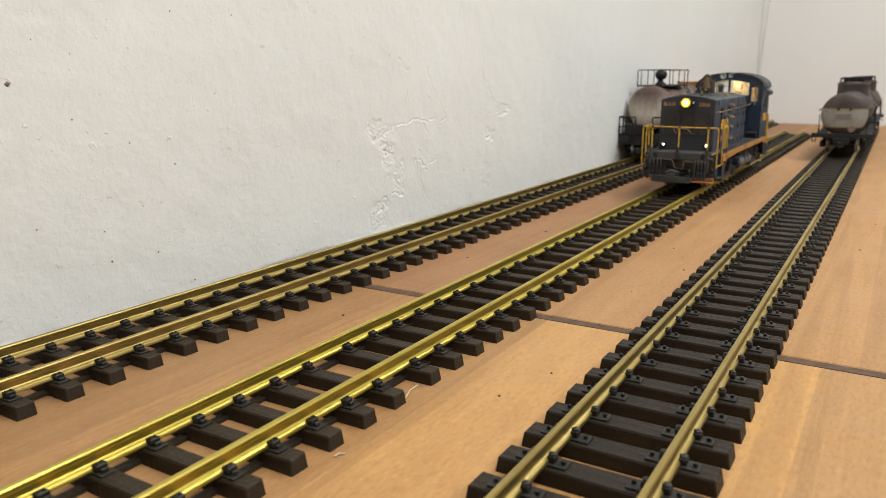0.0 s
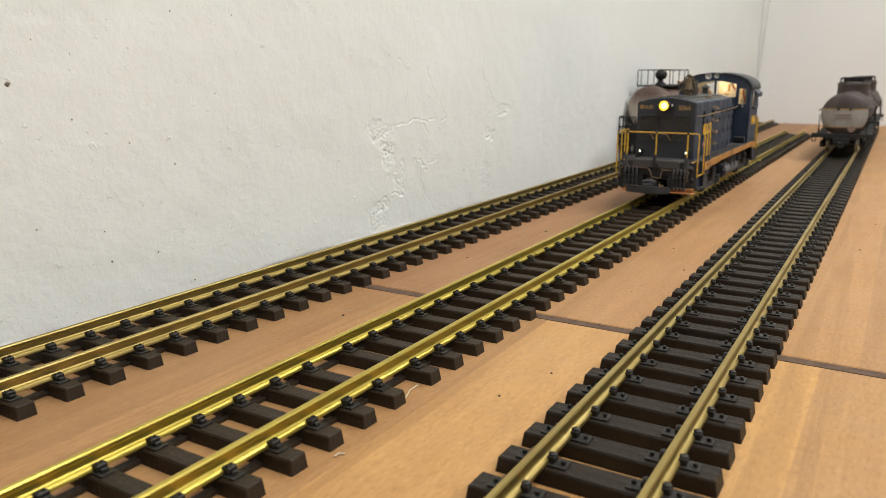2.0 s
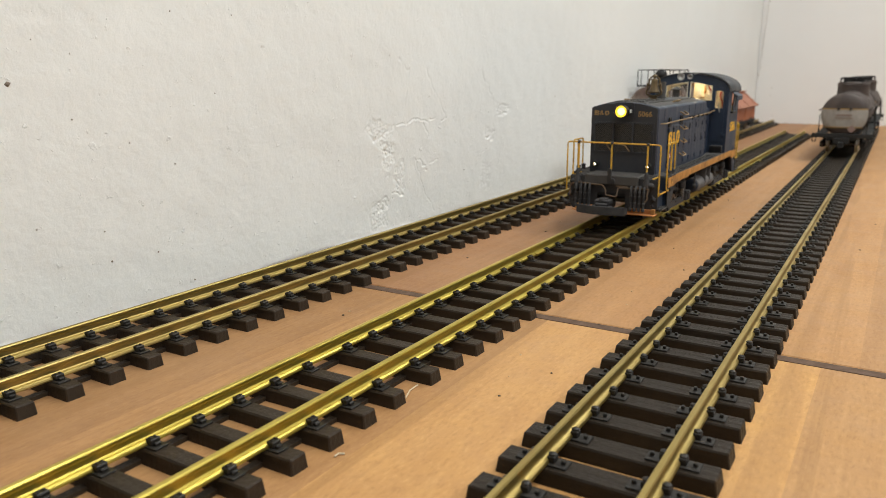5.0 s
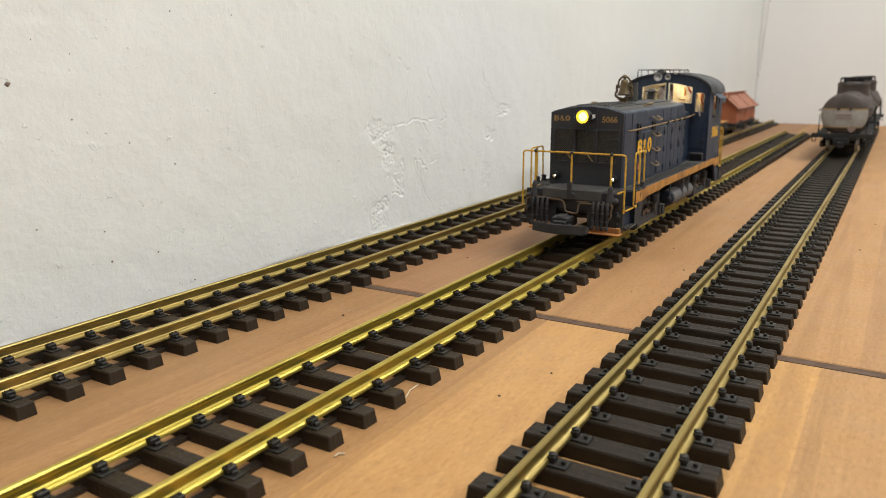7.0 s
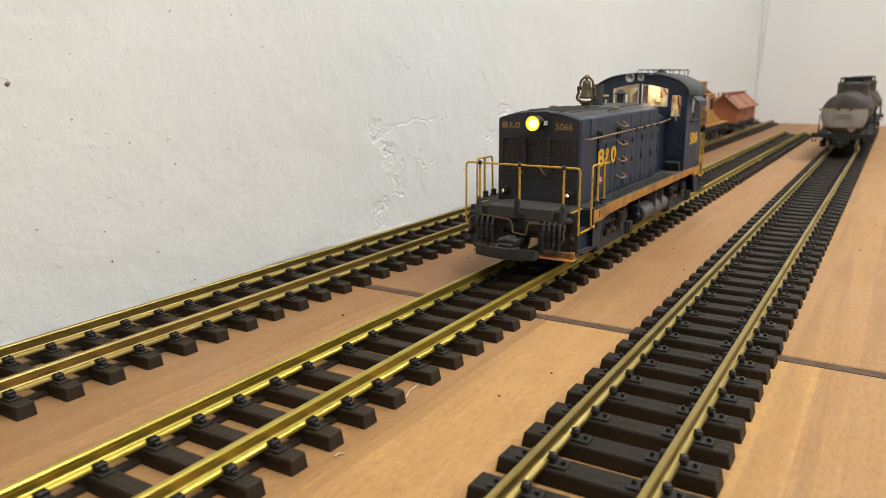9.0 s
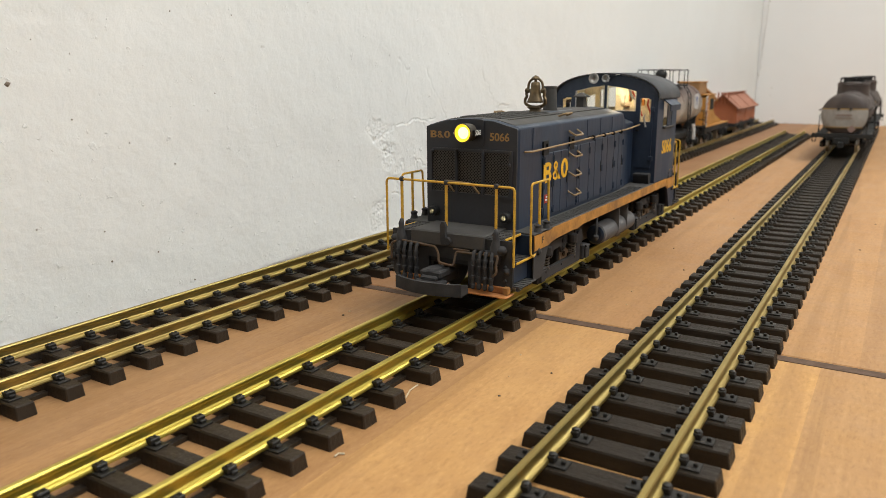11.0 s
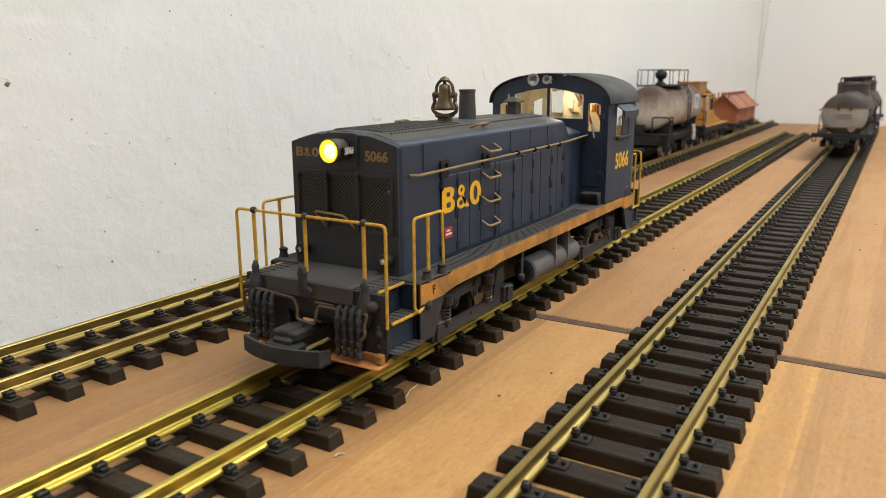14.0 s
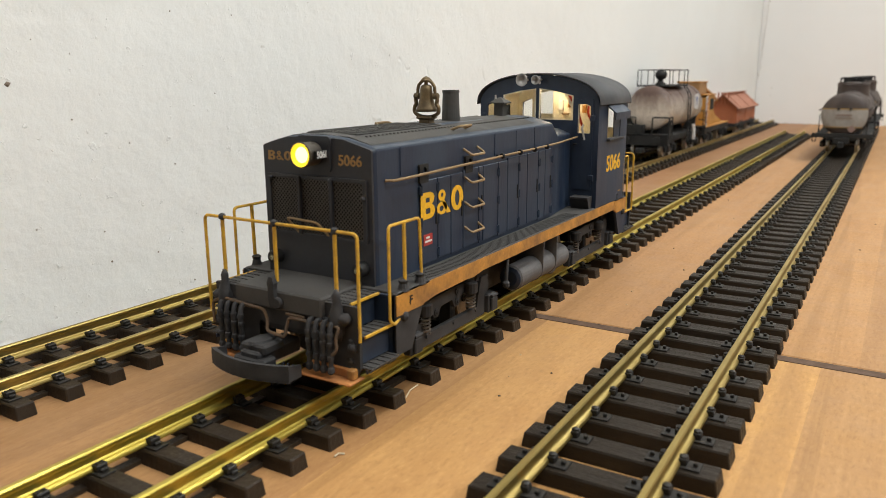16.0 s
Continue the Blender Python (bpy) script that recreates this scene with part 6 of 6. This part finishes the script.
def brown_tank_car():
    root = empty("tank_car", pose(X3 - 0.00654 * 1.62, 1.62, 0, 0, 0, 0.375))
    tagged(root, "dark brown domed tank car with a grey-white band", "tank car", "standing wagons")
    L, zc, r = 0.36, 0.0900, 0.0400
    part("frame", box(B(), -0.026, 0.026, -0.012, L + 0.012, 0.0420, 0.0500, 0.001), M_BLACK, root, "black wagon frame")
    for y, d in ((-0.014, 1), (L + 0.014, -1)):
        beam = part("end_beam", box(B(), -0.0515, 0.0515, min(y, y + d * 0.006), max(y, y + d * 0.006), 0.0470, 0.0550, 0.0006), M_BLACK, root, "black end beam")
        for s in (-1, 1):
            part("stirrup", wire(B(), [(s * 0.0500, y + d * 0.002, 0.048), (s * 0.0500, y + d * 0.002, 0.0390), (s * 0.0440, y + d * 0.002, 0.0390), (s * 0.0440, y + d * 0.002, 0.048)], 0.0009, 6, bend=0.002), M_BLACK, beam)
            part("grab_iron", wire(B(), [(s * 0.0405, y + d * 0.003, 0.055), (s * 0.0405, y + d * 0.001, 0.0900)], 0.0010, 6), M_BLACK, beam)
        part("coupler", box(B(), -0.0055, 0.0055, min(y - d * 0.020, y), max(y - d * 0.020, y), 0.030, 0.040, 0.001), M_BLACK, root, "black coupler")
        part("draft_gear", box(B(), -0.014, 0.014, min(y - d * 0.004, y + d * 0.004), max(y - d * 0.004, y + d * 0.004), 0.0360, 0.0470, 0.001), M_BLACK, root)
    for s in (-1, 1):
        part("side_walk", box(B(), min(s * 0.030, s * 0.048), max(s * 0.030, s * 0.048), -0.008, L + 0.008, 0.0505, 0.0530, 0.0005), M_BLACK, root, "black running board")
        part("handrail", wire(B(), [(s * 0.0440, -0.004, 0.098), (s * 0.0440, L + 0.004, 0.098)], 0.0008, 6), M_BROWN, root, "thin brown handrail")
        part("end_hand_rail", wire(B(), [(s * 0.0440, -0.004, 0.098), (s * 0.0400, -0.014, 0.098)], 0.0008, 6), M_BROWN, root)
        for y in (0.02, 0.10, 0.26, 0.34):
            part("rail_bracket", wire(B(), [(s * 0.0385, y, 0.099), (s * 0.0440, y, 0.098)], 0.0008, 5), M_BROWN, root)
    tank = part("tank", turned(B(), tank_shape(r, 0.0, L, 0.009), along("y", 0, 0.0, zc), 48), M_BROWN, root, "dark brown sooted tank", smooth=True)
    # the pale band wraps the near end and the sides
    z0, z1 = 0.0665, 0.1005
    def end_shell(za, zb, lift, n=14, k=5):
        bm = B()
        rows = []
        for i in range(k + 1):
            z = za + (zb - za) * i / k - zc
            half = math.sqrt(max(r * r - z * z, 0)) * 0.985
            row = []
            for j in range(n + 1):
                x = half * (-1 + 2 * j / n)
                rad = min(1.0, math.hypot(x, z) / r)
                depth = -0.009 * math.sqrt(max(0.0, 1 - rad ** 2.5)) - lift
                row.append(bm.verts.new((x, depth, zc + z)))
            rows.append(row)
        for a, b in zip(rows, rows[1:]):
            for j in range(n):
                bm.faces.new((a[j], a[j + 1], b[j + 1], b[j]))
        back = bmesh.ops.extrude_face_region(bm, geom=bm.faces[:])
        bmesh.ops.translate(bm, verts=[g for g in back["geom"] if isinstance(g, bmesh.types.BMVert)], vec=(0, -0.0004, 0))
        bmesh.ops.recalc_face_normals(bm, faces=bm.faces[:])
        return bm
    band = part("pale_band", end_shell(z0, z1, 0.0008), M_BAND, tank, "grey-white band across the tank")
    for z in (z0, z1):
        part("ochre_line", end_shell(z - 0.0010, z + 0.0010, 0.0014, 14, 1), M_GOLD, band)
    for z, w, h in ((0.0895, 0.0130, 0.0024), (0.0835, 0.0150, 0.0012)):
        part("text_bar", box(B(), -w, w, -0.0118, -0.0112, z - h / 2, z + h / 2), M_GREYRED, band, "unreadable dark lettering as a bar")
    for x in (-0.010, 0.010):
        part("placard_hook", box(B(), x - 0.002, x + 0.002, -0.0125, -0.0105, 0.0985, 0.1025, 0.0004), M_BLACK, tank)
    pl = part("placard", plate(B(), [(0.0, -0.0075), (0.0075, 0.0), (0.0, 0.0075), (-0.0075, 0.0)], [], "y", -0.0125, -0.0117), M_GREYRED, root, "grey-red diamond placard", at=pose(0.0150, -0.004, 0.0640))
    for y in (0.030, 0.120, 0.240, 0.330):
        part("tank_strap", turned(B(), [(r, 0), (r + 0.0008, 0.0002), (r + 0.0008, 0.0034), (r, 0.0036)], along("y", 0, y, zc), 40), M_BROWN, tank)
    bm = B()
    turned(bm, [(0.0300, 0.0), (0.0300, 0.0300), (0.0285, 0.0325), (0.0, 0.0345)], pose(0, 0.200, 0.1150), 30)
    dome = part("dome", bm, M_BROWN, root, "dark brown expansion dome")
    part("dome_rim", turned(B(), [(0.0300, 0), (0.0312, 0.0006), (0.0312, 0.0026), (0.0300, 0.0030)], pose(0, 0.200, 0.1400), 30), M_BROWN, dome)
    part("dome_hatch", turned(B(), [(0.0120, 0), (0.0120, 0.005), (0.0085, 0.0075), (0, 0.008)], pose(0.002, 0.200, 0.1490), 20), M_BLACK, dome, "black dome hatch")
    for x, y in ((-0.016, 0.184), (0.014, 0.186), (-0.013, 0.215), (0.016, 0.214)):
        part("valve", turned(B(), [(0.0028, 0), (0.0028, 0.006), (0.0046, 0.007), (0.0046, 0.009), (0, 0.0095)], pose(x, y, 0.1478), 10), M_BLACK, dome)
    part("dome_rail", wire(B(), [(-0.024, 0.186, 0.1480), (-0.024, 0.186, 0.1560), (0.024, 0.186, 0.1570), (0.024, 0.214, 0.1570), (0.024, 0.214, 0.1480)], 0.0018, 6, bend=0.003), M_BLACK, dome, "dark pipes on the dome")
    for y in (0.060, L - 0.060):
        wagon_bogie(root, y, 0.048, 0.031, 0.0)
    for s in (-1, 1):
        for y in (0.185, 0.215):
            part("side_ladder", wire(B(), [(s * 0.0480, y, 0.052), (s * 0.0450, y, 0.098)], 0.0010, 6), M_BLACK, root)
    return root


pale_tank_wagon()
crane_wagon()
red_van()
tank_car = brown_tank_car()
copy_thing(tank_car, pose(X3 - 0.00654 * 2.05, 2.05, 0, 0, 0, 0.375))


# ---- what moves: the locomotive rolls up the siding and comes to rest ----
RUN = [(0.0, 1.0104), (0.5, 0.9846), (1.0, 0.9588), (1.5, 0.9331), (2.0, 0.9074), (2.5, 0.8818), (3.0, 0.8560), (3.5, 0.8300), (4.0, 0.8033),
       (5.0, 0.7500), (6.0, 0.6966), (6.5, 0.6699), (7.0, 0.6440), (7.5, 0.6177), (8.0, 0.5918), (8.5, 0.5655), (9.0, 0.5386), (10.0, 0.4844),
       (11.0, 0.4298), (11.5, 0.4025), (12.0, 0.3755), (12.5, 0.3487), (13.0, 0.3239), (13.5, 0.3056), (14.0, 0.2948), (14.5, 0.2878),
       (15.0, 0.2815), (15.5, 0.2770), (16.0, 0.2737)]
NOSE = 0.0103  # from the headlight's lens back to the hood's front


def run_at(t):
    for (a, u), (b, w) in zip(RUN, RUN[1:]):
        if a <= t <= b:
            return u + (w - u) * (t - a) / (b - a)
    return RUN[-1][1]


def motions():
    walk(loco, [(t, pose(X2, (y + NOSE) * LOCO_SCALE, LOCO_Z)) for t, y in RUN])
    for ws in wheelsets:
        x, y, z = ws.location
        rows = []
        for k in range(0, 65):
            t = k * 0.25
            turn = math.degrees((RUN[0][1] - run_at(t)) / WHEEL_R)
            rows.append((t, pose(x, y, z, turn, 0, 0)))
        walk(ws, rows)


motions()
